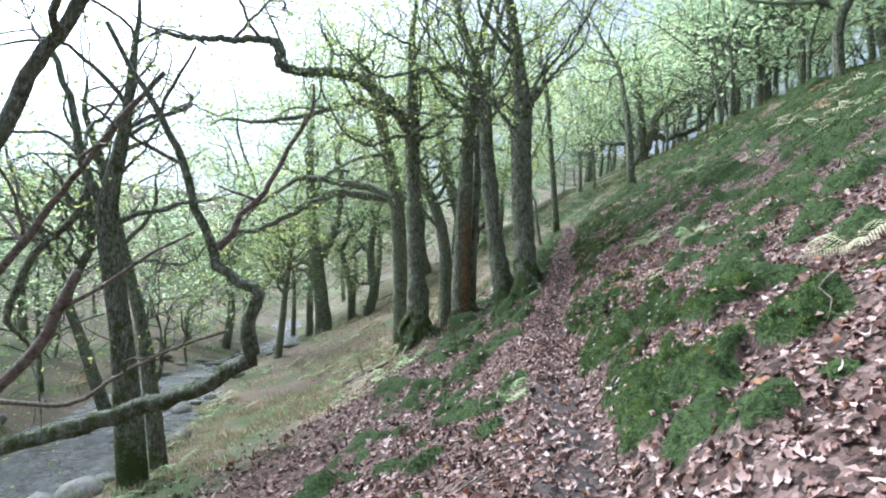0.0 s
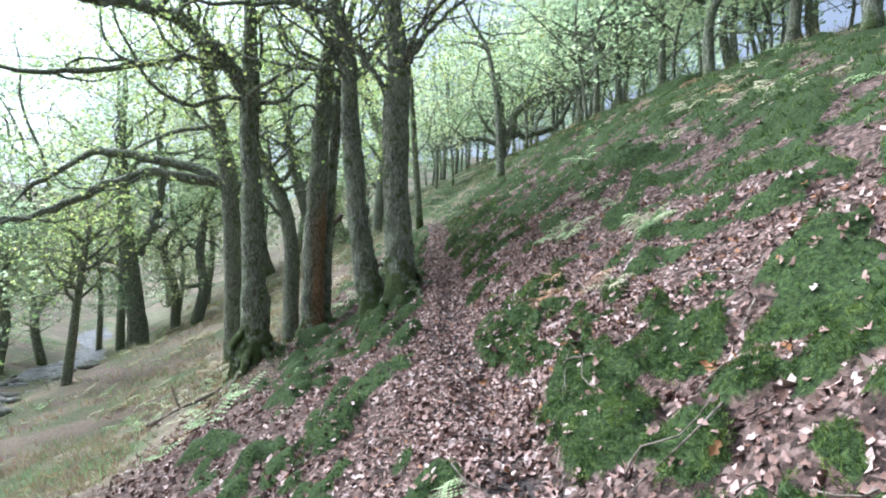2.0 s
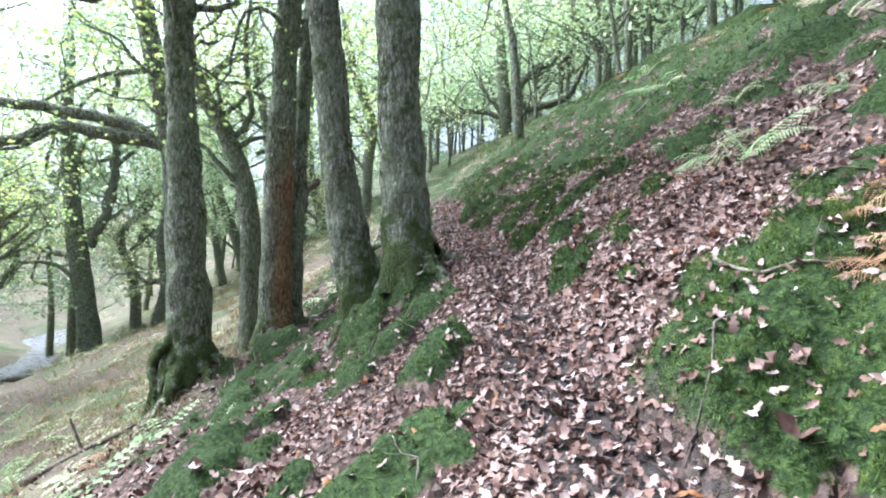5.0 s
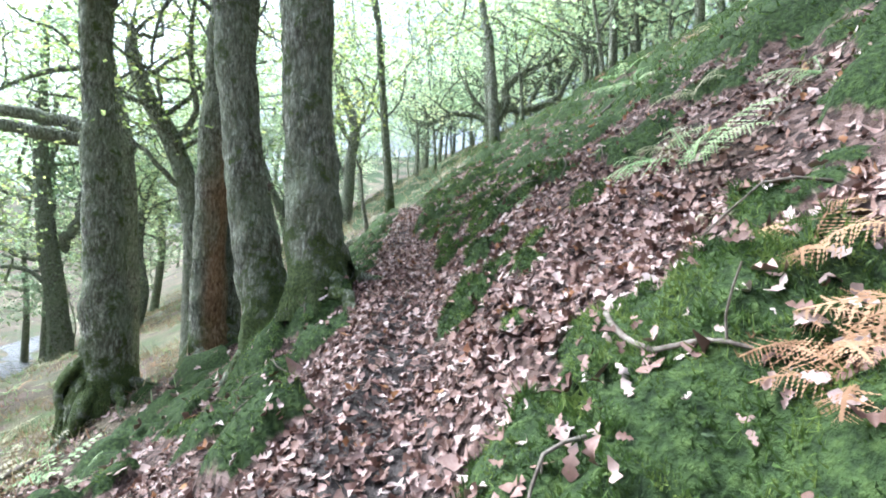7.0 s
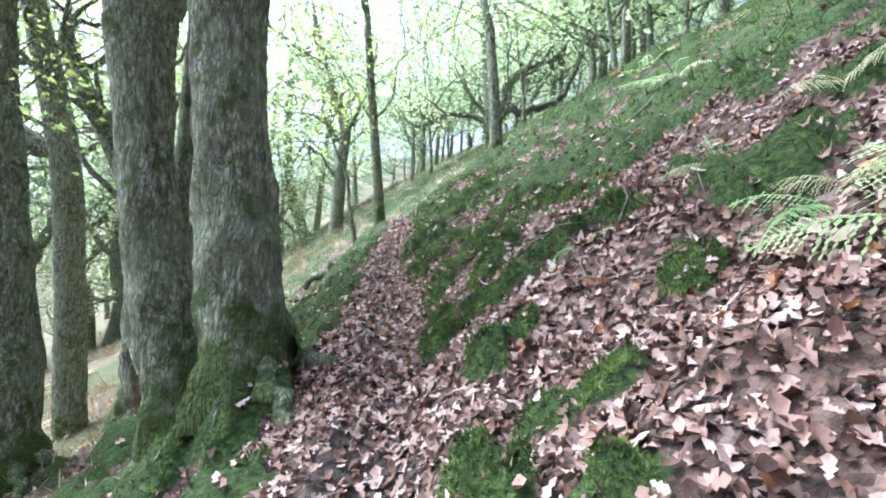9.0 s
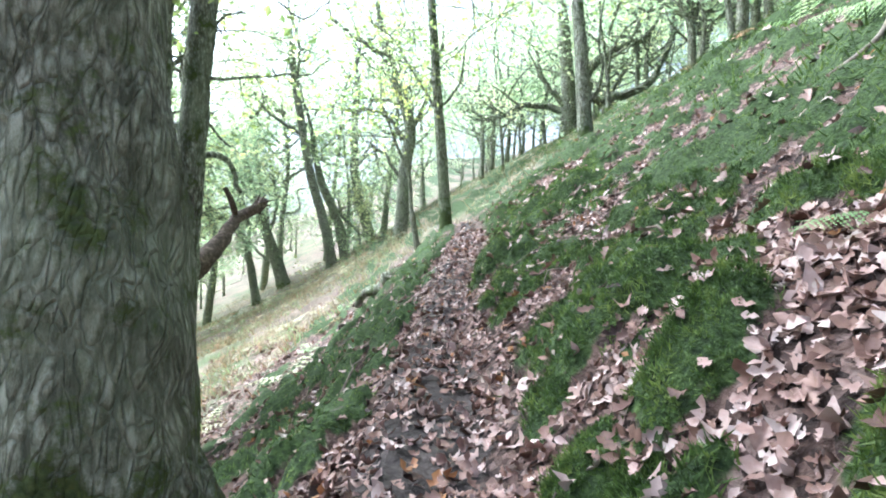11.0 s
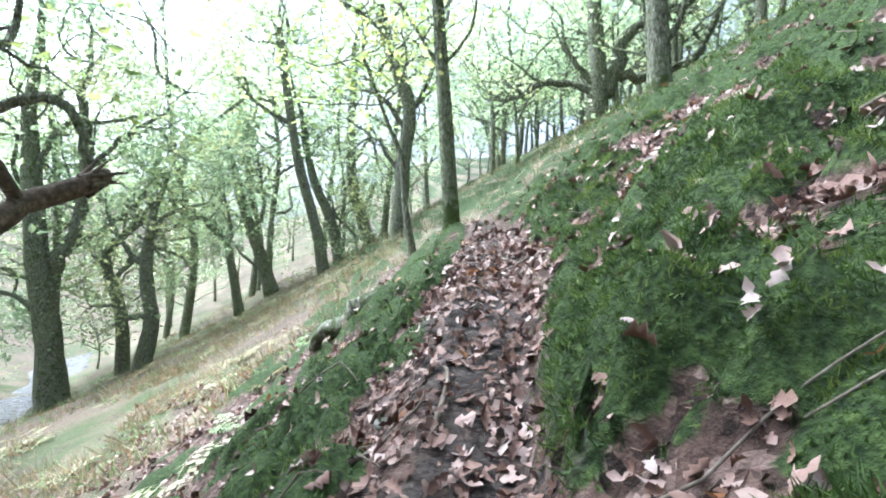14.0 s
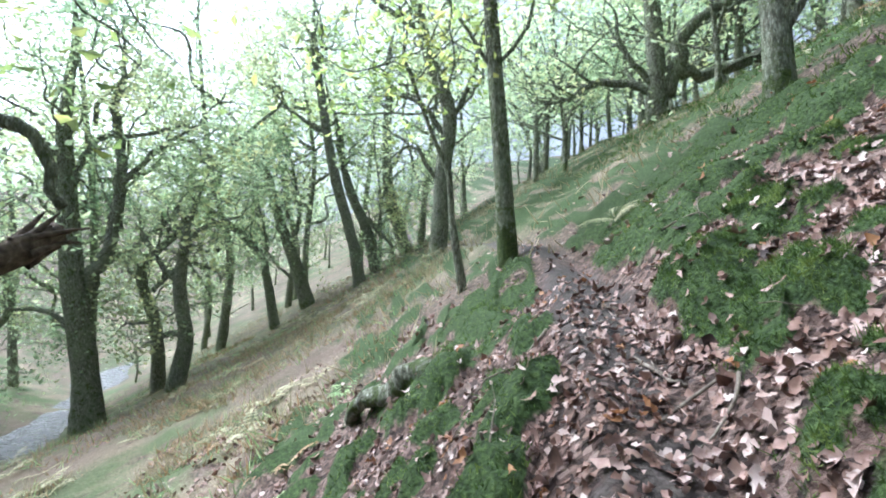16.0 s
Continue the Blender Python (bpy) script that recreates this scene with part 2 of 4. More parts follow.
BARK, DEAD = bark_material(), dead_wood_material()
TORN = dead_wood_material("torn_wood", (0.028, 0.021, 0.016), (0.11, 0.080, 0.060), (0.28, 0.215, 0.17))
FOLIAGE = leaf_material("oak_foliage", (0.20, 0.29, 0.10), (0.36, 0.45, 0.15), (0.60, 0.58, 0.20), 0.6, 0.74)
# far crowns: distance haze painted in as a paler, bluer leaf colour
FOLIAGE_HAZED = leaf_material("hazed_oak_foliage", (0.34, 0.45, 0.29), (0.50, 0.59, 0.36), (0.68, 0.67, 0.36), 0.25, 0.8)
LITTER = litter_material()
LITTER_RUST = leaf_material("fresh_rust_leaves", (0.17, 0.07, 0.03), (0.30, 0.14, 0.06), (0.42, 0.23, 0.11), 9.0, 0.2)
MOSS = leaf_material("moss_shoots", (0.020, 0.037, 0.009), (0.076, 0.124, 0.027), (0.185, 0.235, 0.055), 6.0, 0.35, 35)
STRAW = leaf_material("dry_grass", (0.17, 0.15, 0.075), (0.31, 0.26, 0.15), (0.48, 0.39, 0.27), 0.8, 0.3)
FERN_GREEN = leaf_material("fern_green", (0.17, 0.28, 0.10), (0.30, 0.42, 0.18), (0.48, 0.56, 0.30), 2.0, 0.4)
FERN_PALE = leaf_material("fern_pale", (0.27, 0.27, 0.14), (0.41, 0.39, 0.23), (0.56, 0.52, 0.34), 2.0, 0.35)
FERN_RUST = leaf_material("fern_rust", (0.22, 0.115, 0.06), (0.36, 0.21, 0.11), (0.5, 0.33, 0.19), 2.0, 0.3)
GROUND, WATER, STONE = ground_material(), water_material(), stone_material()


# ---- mesh helpers ----
def mesh_of(name, verts, faces, mat, smooth=True, attrs=None):
    me = bpy.data.meshes.new(name)
    verts = np.asarray(verts, dtype=np.float32).reshape(-1, 3)
    if isinstance(faces, np.ndarray):
        n, k = faces.shape
        me.vertices.add(len(verts))
        me.vertices.foreach_set("co", verts.ravel())
        me.loops.add(n * k)
        me.loops.foreach_set("vertex_index", faces.astype(np.int32).ravel())
        me.polygons.add(n)
        me.polygons.foreach_set("loop_start", np.arange(0, n * k, k, dtype=np.int32))
        me.update(calc_edges=True)
    else:
        me.from_pydata(verts.tolist(), [], faces)
    me.polygons.foreach_set("use_smooth", np.full(len(me.polygons), smooth, dtype=bool))
    for key, vals in (attrs or {}).items():
        me.attributes.new(key, "FLOAT", "POINT").data.foreach_set("value", np.asarray(vals, dtype=np.float32))
    me.materials.append(mat)
    me.update()
    return me


def spline(pts, radii, step):
    """Catmull-Rom curve through the points, with radii eased along it."""
    p = np.asarray(pts, float)
    q = np.vstack([2 * p[0] - p[1], p, 2 * p[-1] - p[-2]])
    out, rad = [], []
    for i in range(len(p) - 1):
        a, b, c, d = q[i:i + 4]
        n = max(2, int(np.linalg.norm(c - b) / step))
        for t in np.arange(n) / n:
            out.append(0.5 * (2 * b + (c - a) * t + (2 * a - 5 * b + 4 * c - d) * t * t + (3 * b - a - 3 * c + d) * t ** 3))
            rad.append(radii[i] + (radii[i + 1] - radii[i]) * t)
    return np.array(out + [p[-1]]), np.array(rad + [radii[-1]])


class Wood:
    """Gathers tubes into one mesh."""

    def __init__(self):
        self.v, self.f, self.moss, self.bare, self.n = [], [], [], [], 0

    def tube(self, pts, radii, sides, knobbly=0.0, moss=None, bare=None, flare=None, cap=False):
        if cap:
            a0, a1 = pts[0] - pts[1], pts[-1] - pts[-2]
            pts = np.vstack([pts[0] + a0 / np.linalg.norm(a0) * radii[0] * 0.3, pts, pts[-1] + a1 / np.linalg.norm(a1) * radii[-1] * 0.3])
            radii = np.concatenate([[radii[0] * 0.05], radii, [radii[-1] * 0.05]])
        m = len(pts)
        tan = np.gradient(pts, axis=0)
        tan /= np.linalg.norm(tan, axis=1)[:, None] + 1e-9
        ref = np.array([1.0, 0.1, 0.05]) if abs(tan[0][0]) < 0.85 else np.array([0.05, 1.0, 0.1])
        u = np.cross(tan, ref)
        u /= np.linalg.norm(u, axis=1)[:, None] + 1e-9
        w = np.cross(tan, u)
        a = np.linspace(0, 2 * math.pi, sides, endpoint=False)
        r = np.repeat(radii[:, None], sides, 1)
        if knobbly:
            s = np.arange(m)[:, None] * 0.9
            r = r * (1 + knobbly * (vnoise(np.cos(a) * 1.6 + s * 0.35, np.sin(a) * 1.6 + s * 0.2 + self.n, 5) + 0.6 * vnoise(np.cos(a) * 4 + s, np.sin(a) * 4 - s + self.n, 6)))
        if flare is not None:
            r = r * flare(a[None, :], pts[:, 2][:, None])
        co = pts[:, None, :] + r[:, :, None] * (np.cos(a)[None, :, None] * u[:, None, :] + np.sin(a)[None, :, None] * w[:, None, :])
        self.v.append(co.reshape(-1, 3))
        i, j = np.meshgrid(np.arange(m - 1), np.arange(sides), indexing="ij")
        jj = (j + 1) % sides
        self.f.append((np.stack([i * sides + j, i * sides + jj, (i + 1) * sides + jj, (i + 1) * sides + j], -1) + self.n).reshape(-1, 4))
        self.moss.append(np.zeros(m * sides) if moss is None else np.broadcast_to(moss(co), (m, sides)).ravel())
        self.bare.append(np.zeros(m * sides) if bare is None else np.broadcast_to(bare(co), (m, sides)).ravel())
        self.n += m * sides

    def mesh(self, name, mat):
        return mesh_of(name, np.vstack(self.v), np.vstack(self.f), mat, True, {"moss": np.concatenate(self.moss), "bare": np.concatenate(self.bare)})


def wander(rng, start, way, length, r0, r1, step, crook, lift):
    """A crooked branch: points and radii."""
    n = max(3, int(length / step))
    p, d, out = np.array(start, float), np.array(way, float), []
    d /= np.linalg.norm(d)
    for k in range(n + 1):
        out.append(p.copy())
        d = d + rng.normal(0, crook, 3) + np.array([0, 0, lift])
        d /= np.linalg.norm(d)
        p = p + d * length / n
    return np.array(out), np.linspace(r0, r1, n + 1)


def leaf_cards(rng, at, size, spread, count):
    """Small folded leaves round the given twig points."""
    k = rng.integers(0, len(at), count)
    c = at[k] + rng.normal(0, spread, (count, 3)) * np.array([1, 1, 0.6])
    a = rng.normal(0, 1, (count, 3))
    a[:, 2] *= 0.45
    a /= np.linalg.norm(a, axis=1)[:, None]
    b = np.cross(a, rng.normal(0, 0.5, (count, 3)) + np.array([0, 0, 1.0]))
    b /= np.linalg.norm(b, axis=1)[:, None] + 1e-9
    s = size * rng.uniform(0.6, 1.3, (count, 1))
    up = np.cross(a, b) * s * 0.18
    v = np.stack([c - a * s * 0.5, c + b * s * 0.32 + up, c + a * s * 0.55, c - b * s * 0.32 + up], 1).reshape(-1, 3)
    f = np.arange(count * 4).reshape(-1, 4)
    return v, f


def clear_of_path(p):
    d = p[:, 0] - path_x(p[:, 1])
    return (p[:, 2] - land(p[:, 0], p[:, 1], False) > 3.4) | (np.abs(d) > 3.2) | (p[:, 1] > 36)


def tree(label, trunk, radii, limbs, height=10, leaves=4000, seed=1, moss=0.5, sides=12, roots=0, hollow=False, twin=False, burl=False,
         far=False, simple=False, leaf=0.0, kind_name="oak_tree", group=""):
    rng = np.random.default_rng(seed)
    base = np.array(trunk[0])
    dist = max(4.0, base[1] - 16)
    leaf = leaf or min(0.26, 0.085 + dist * 0.0042)
    leaves = leaves if far else int(leaves * 0.56)
    top = np.array(trunk[-1])
    reach = max(0.8, base[2] + height - top[2])
    way = (top - np.array(trunk[-2]))
    way = way / np.linalg.norm(way) * 0.6 + np.array([0, 0, 0.6])
    ext, er = wander(rng, top, way, reach, radii[-1], 0.03, 0.5, 0.10, 0.05)
    step = 0.09 if sides > 14 else 0.4
    pts, rad = spline(trunk, radii, step)
    pts = np.vstack([pts, ext[1:]])
    rad = np.concatenate([rad, er[1:]])
    phase = rng.uniform(0, 6.28)
    if roots:
        lump = vnoise(pts[:, 2] * 1.5, np.full(len(pts), seed * 3.7), 9) + 0.7 * vnoise(pts[:, 2] * 4.5, np.full(len(pts), seed * 1.3), 10)
        rad = rad * (1 + 0.035 * lump)
        for zr in base[2] + np.cumsum(rng.uniform(0.35, 0.95, 9)):
            rad = rad * (1 + rng.uniform(0.02, 0.08) * np.exp(-((pts[:, 2] - zr) / rng.uniform(0.06, 0.14)) ** 2))

    def foot(co):
        return np.clip(moss * 1.15 - (co[..., 2] - base[2] - 0.15) / 1.1, 0, 1) * 0.8 + 0.24 * moss

    def flare(a, z):
        h = np.clip(1 - (z - base[2]) / 0.9, 0, 1) ** 2.0
        return 1 + h * (0.06 + 0.38 * np.clip(np.cos(a * max(roots, 1) + phase), 0, 1))

    def open_wood(co):
        # long bare scar on the side that faces the path
        side = (co[..., 0] - pts[0][0]) * 0.35 - (co[..., 1] - np.mean(pts[:8, 1]))
        h = co[..., 2] - base[2]
        return np.clip((side + 0.02) * 5, 0, 1) * np.clip((4.2 - h) * 0.9, 0, 1) * (0.75 + 0.5 * vnoise(co[..., 0] * 9, h * 1.7, 8)) * np.clip((co[..., 0] - pts[0][0] + 0.16) * 6, 0, 1) * 1.1
    wood = Wood()
    wood.tube(pts, rad, sides, 0.12 if roots else 0.08, foot, open_wood if hollow else None, flare if roots else None)
    if twin:
        off = np.array([0.31, 0.34, 0.0])
        wood.tube(pts[:-2] + off + np.linspace(0, 1, len(pts) - 2)[:, None] * np.array([0.15, 0.2, 0]), rad[:-2] * 0.64, sides - 4, 0.10, foot, None, flare)
    if burl:
        for k in range(9):
            s, g = rng.uniform(-0.5, 0.6), rng.uniform(0.75, 1.2)
            out = np.array([-0.36 + 0.3 * s, -0.34 - 0.35 * s]) * g
            drop = [(0.1, 0.95), (0.5, 0.7), (0.9, 0.35), (1.15, 0.0), (1.35, -0.5)]
            lp = [(base[0] + out[0] * q + rng.normal(0, 0.05), base[1] + out[1] * q + rng.normal(0, 0.05), base[2] + h * g) for q, h in drop]
            q, r = spline(lp, [0.16, 0.2, 0.17, 0.12, 0.07], 0.1)
            wood.tube(q, r * rng.uniform(0.4, 0.95), 9, 0.45, lambda co: np.full(co.shape[:2], 0.62))
    for k in range(roots):
        a = phase + k * 6.283 / roots + rng.normal(0, 0.25)
        d = np.array([math.cos(a), math.sin(a)])
        n = 7
        s = np.linspace(0.5, rng.uniform(1.6, 2.6), n) * radii[0]
        xy = base[:2] + s[:, None] * d + rng.normal(0, 0.03, (n, 2))
        z = land(xy[:, 0], xy[:, 1]) + np.linspace(0.20, -0.07, n)
        wood.tube(np.column_stack([xy, z]), np.linspace(0.13, 0.035, n), 8, 0.15, lambda co: np.full(co.shape[:2], 0.42 * moss + 0.1))
    sources = []
    for lp, r0, r1 in limbs:
        q, r = spline(lp, np.linspace(r0, r1, len(lp)), step * 0.8)
        q = q + rng.normal(0, 0.25, q.shape) * r[:, None]
        wood.tube(q, r, max(6, sides // 2), 0.12, lambda co: np.full(co.shape[:2], 0.12 * moss))
        e, er2 = wander(rng, q[-1], q[-1] - q[-2], reach * 0.25 + 0.8, r1, 0.012, 0.25, 0.28, 0.06)
        wood.tube(e, er2, 5)
        sources += [(q[i], r[i], q[min(i + 1, len(q) - 1)] - q[i - 1]) for i in range(2, len(q), 2)]
        sources += [(e[i], er2[i], e[i] - e[i - 1]) for i in range(1, len(e))]
    cut = int(np.argmax(pts[:, 2] > base[2] + height * (0.22 if far else 0.5)))
    sources += [(pts[i], rad[i], np.array([0, 0, 1.0])) for i in range(cut, len(pts))]
    ends = []
    twigs = (9 if simple else 16) if far else 24
    for i in rng.integers(0, len(sources), twigs):
        p, r, d = sources[i]
        out = rng.normal(0, 1, 3)
        out[2] = abs(out[2]) * 0.5
        out = out / np.linalg.norm(out) + 0.4 * d / (np.linalg.norm(d) + 1e-6)
        ln = rng.uniform(1.8, 5.2) * (0.5 + 0.05 * height)
        b, br = wander(rng, p, out, ln, max(0.018, min(r * 0.55, 0.07)), 0.012, 0.28 if not far else 0.55, 0.30, 0.05)
        if not far and not clear_of_path(b).all():
            continue
        wood.tube(b, br, 5 if not far else 3)
        for _ in range(4 if not far else 2):
            k = rng.integers(len(b) // 3, len(b))
            o2 = rng.normal(0, 1, 3)
            c, cr = wander(rng, b[k], o2 * np.array([1, 1, 0.6]), ln * rng.uniform(0.3, 0.6), max(0.01, br[k] * 0.6), 0.006, 0.25 if not far else 0.6, 0.35, 0.03)
            wood.tube(c, cr, 3)
            ends.append(c[1:])
        ends.append(b[len(b) // 3:])
    root = new(kind_name)
    tagged(root, label, "tree", group)
    root.location = base
    holder = Matrix.Translation(-Vector(base))
    body = new("trunk", wood.mesh("trunk", BARK))
    body.parent, body.matrix_parent_inverse = root, holder
    if leaves:
        at = np.vstack(ends)
        at = at[clear_of_path(at)] if not far else at
        v, f = leaf_cards(rng, at, leaf, 0.26 + leaf, leaves)
        # far crowns take the leaf colour with the haze put into it
        crown = tagged(new("crown_leaves", mesh_of("crown_leaves", v, f, FOLIAGE_HAZED if far or dist > 24 else FOLIAGE, False)), "yellowing green oak leaves", kind="stuff")
        crown.parent, crown.matrix_parent_inverse = root, holder
    return root


# ---- ground: one sheet to the horizon ----
def chance(a, b, seed):
    """A repeatable number, 0 to 1, for a cell of the plan."""
    v = np.sin(a * 127.1 + b * 311.7 + seed * 74.7) * 43758.5453
    return v - np.floor(v)


# the cushions that stand out: centre and radius
PADS = [
    (4.0, 12.35, 0.28), (4.52, 11.63, 0.28), (4.29, 10.33, 0.17), (3.68, 9.17, 0.21), (3.33, 12.28, 0.26), (2.78, 9.38, 0.19),
    (2.8, 8.76, 0.16), (2.95, 8.36, 0.15), (3.13, 9.18, 0.15), (4.11, 13.88, 0.18), (4.76, 17.51, 0.11), (4.64, 17.64, 0.10),
    (4.72, 19.11, 0.13), (5.29, 19.75, 0.19), (7.05, 20.54, 0.30), (5.32, 17.73, 0.13), (3.49, 19.72, 0.28), (4.38, 17.75, 0.09),
    (4.67, 11.91, 0.28), (4.04, 12.34, 0.22), (3.74, 11.49, 0.17), (3.22, 12.09, 0.28), (3.64, 14.02, 0.22), (3.68, 15.21, 0.26),
    (2.41, 16.04, 0.35), (3.87, 11.1, 0.17), (3.06, 17.12, 0.25), (5.38, 25.24, 0.16), (4.57, 28.83, 0.22), (6.55, 26.35, 0.16),
    (5.4, 26.29, 0.14), (6.33, 24.96, 0.26), (4.21, 15.19, 0.14), (4.88, 15.75, 0.14), (3.96, 15.29, 0.20), (4.27, 17.4, 0.17),
    (3.54, 19.7, 0.29),
]


def mossiness(x, y):
    """How thickly cushions of moss stand, 0 to 1."""
    d = x - path_x(y)
    verge = np.exp(-((d - 0.72) / 0.30) ** 2)
    ahead = np.clip((y - 19.0) / 1.2, 0, 1)
    pad = np.exp(-((d - 0.85) / 0.45) ** 2 - ((y - 15.1) / 1.0) ** 2)
    leafy = np.exp(-((y - 17.2) / 2.0) ** 2)
    right = 0.36 + 0.42 * verge - 0.34 * leafy * np.exp(-((d - 1.5) / 1.1) ** 2) + 0.42 * ahead + 1.2 * pad
    left = (0.38 + 0.25 * ahead) * np.clip((d + 4.4) / 1.4, 0.05, 1)
    return np.where(d > 0, right, left) * (np.abs(d) > 0.40)


def cushions(x, y):
    """Height of the moss cushions over the soil, and where they grow."""
    x, y = np.asarray(x, float), np.asarray(y, float)
    ragged = 0.30 * vnoise(x / 0.10, y / 0.10, 51) + 0.14 * vnoise(x / 0.045, y / 0.045, 52)
    high, on = np.zeros_like(x), np.zeros_like(x)
    for cell, thin in ((0.56, 0.22), (0.36, 0.30), (0.22, 0.26)):
        xi, yi = np.floor(x / cell), np.floor(y / cell)
        for i in (-1, 0, 1):
            for j in (-1, 0, 1):
                a, b = xi + i, yi + j
                cx = (a + 0.2 + 0.6 * chance(a, b, 1 + cell)) * cell
                cy = (b + 0.2 + 0.6 * chance(a, b, 2 + cell)) * cell
                r = cell * (0.34 + 0.34 * chance(a, b, 3 + cell))
                here = chance(a, b, 4 + cell) < thin * mossiness(cx, cy)
                q = np.hypot(x - cx, (y - cy) * 0.72) / r + ragged
                dome = np.where(here, np.sqrt(np.clip(1 - q * np.abs(q), 0, 1)), 0)
                high = np.maximum(high, dome * r * 0.72)
                on = np.maximum(on, np.clip(dome * 2.6, 0, 1))
    for cx, cy, r in PADS:
        q = np.hypot(x - cx, (y - cy) * 0.85) / r + 0.8 * ragged
        dome = np.sqrt(np.clip(1 - q * np.abs(q), 0, 1))
        high = np.maximum(high, dome * min(r * 0.75, 0.2))
        on = np.maximum(on, np.clip(dome * 2.6, 0, 1))
    keep = np.clip((np.abs(x - path_x(y)) - 0.24) / 0.08, 0, 1)
    return high * keep, on * keep


def cover(x, y):
    """Moss, trodden earth and dry grass, 0 to 1 each."""
    d = x - path_x(y)
    n = vnoise(x / 0.50, y / 0.50, 11) * 0.55 + vnoise(x / 0.2, y / 0.2, 12) * 0.3 + vnoise(x / 1.7, y / 1.7, 17) * 0.25
    ahead = np.clip((y - 19.2) / 1.6, 0, 1)
    bias = np.where(d > 0, -0.58 + 0.40 * ahead, -0.62 + 0.26 * ahead) + np.clip((d - 2.2) / 3, 0, 0.46) * (1 - ahead)
    mo = np.clip((n + bias) * 4.0 + 0.3, 0, 1) * np.clip((np.abs(d) - 0.28) / 0.16, 0, 1) * np.clip((60 - y) / 30, 0, 1)
    mo = np.maximum(mo, cushions(x, y)[1])
    trod = np.clip(1.15 - np.abs(d) / 0.42, 0, 1) * np.clip(0.75 + 0.5 * vnoise(x / 0.9, y / 0.9, 13), 0, 1)
    st = np.clip((-d - 3.0 - 1.6 * np.clip((23 - y) / 4, 0, 1)) / 2.2 + 0.5 * vnoise(x / 2, y / 2, 14), 0, 1) + np.clip((d - 6) / 4, 0, 1)
    st = np.clip(st + np.clip((y - 30) / 8, 0, 1), 0, 1) * np.clip(0.65 + 0.5 * vnoise(x / 3.1, y / 3.1, 15), 0, 1)
    mo = mo * np.clip(1 - 0.8 * np.clip((-d - 3.8) / 2, 0, 1), 0, 1)
    return mo, trod, st


def surface(x, y):
    """The ground with its moss."""
    x, y = np.asarray(x, float), np.asarray(y, float)
    mo, _, _ = cover(x, y)
    near = np.abs(x - path_x(y)) < 12
    return land(x, y) + near * (cushions(x, y)[0] + mo * (0.01 + 0.08 * vnoise(x / 0.30, y / 0.30, 16) + 0.05 * vnoise(x / 0.14, y / 0.14, 18)))


def steps(lo, fine_lo, fine_hi, hi, d, grow=1.13):
    a = list(np.arange(fine_lo, fine_hi, d))
    for end, sign in ((hi, 1), (lo, -1)):
        s, p, out = d, a[-1] if sign > 0 else a[0], []
        while (p < end) if sign > 0 else (p > end):
            s *= grow
            p += sign * s
            out.append(p)
        a = a + out if sign > 0 else out[::-1] + a
    return np.array(a)


gy, gd = steps(-55, 6.4, 28, 480, 0.065), steps(-260, -2.2, 3.2, 160, 0.055)
GY, GD = np.meshgrid(gy, gd, indexing="ij")
GX = GD + path_x(GY)
MO, TR, ST = cover(GX, GY)
GZ = surface(GX, GY)
ni, nj = GX.shape
ii, jj = np.meshgrid(np.arange(ni - 1), np.arange(nj - 1), indexing="ij")
quads = np.stack([ii * nj + jj, ii * nj + jj + 1, (ii + 1) * nj + jj + 1, (ii + 1) * nj + jj], -1).reshape(-1, 4)[:, ::-1]
ground = new("ground", mesh_of("ground", np.stack([GX, GY, GZ], -1).reshape(-1, 3), quads, GROUND, True, {"moss": MO.ravel(), "trod": TR.ravel(), "straw": ST.ravel()}))
tagged(ground, "steep woodland hillside with leaf litter, moss and a narrow trodden path", "ground", kind="structure")


wy = np.arange(-40, 160, 0.6)
wu = np.linspace(-2.5, 2.5, 9)
WY, WU = np.meshgrid(wy, wu, indexing="ij")
WX = np.interp(WY, YS, STREAM_X) + WU
WZ = np.interp(WY, YS, STREAM_Z) - 0.13 + 0.03 * vnoise(WX / 0.5, WY / 0.7, 21)
a, b = np.meshgrid(np.arange(len(wy) - 1), np.arange(8), indexing="ij")
tagged(new("water", mesh_of("water", np.stack([WX, WY, WZ], -1).reshape(-1, 3), np.stack([a * 9 + b, (a + 1) * 9 + b, (a + 1) * 9 + b + 1, a * 9 + b + 1], -1).reshape(-1, 4)[:, ::-1], WATER)),
       "shallow rippling stream over stones at the valley floor", "stream", kind="structure")


# ---- standing trees ----
tree('tall oak with ridged grey-green bark and mossy roots',
     [(3.60, 20.01, 0.28), (3.47, 20.02, 1.55), (3.39, 19.99, 2.97), (3.36, 19.97, 3.73), (3.38, 19.93, 4.5)], [0.36, 0.283, 0.245, 0.245, 0.237], [
        ([(3.34, 19.94, 4.04), (3.02, 20.01, 4.72), (2.34, 20.19, 5.56)], 0.084, 0.038),
        ([(3.3, 19.93, 4.65), (3.73, 19.77, 5.42), (4.45, 19.52, 6.2)], 0.092, 0.038),
    ],
     **dict(height=12, leaves=3500, seed=1, moss=0.75, sides=22, roots=7))
tree('leaning oak with ridged grey bark and mossy foot',
     [(3.16, 20.73, -0.11), (2.86, 20.78, 1.23), (2.72, 20.79, 2.29), (2.54, 20.78, 3.94), (2.49, 20.76, 4.76)], [0.329, 0.247, 0.214, 0.189, 0.181], [
        ([(2.5, 20.75, 4.93), (2.01, 20.87, 5.74), (1.36, 21.04, 6.72)], 0.082, 0.033),
    ],
     **dict(height=12, leaves=3500, seed=2, moss=0.65, sides=20, roots=5))
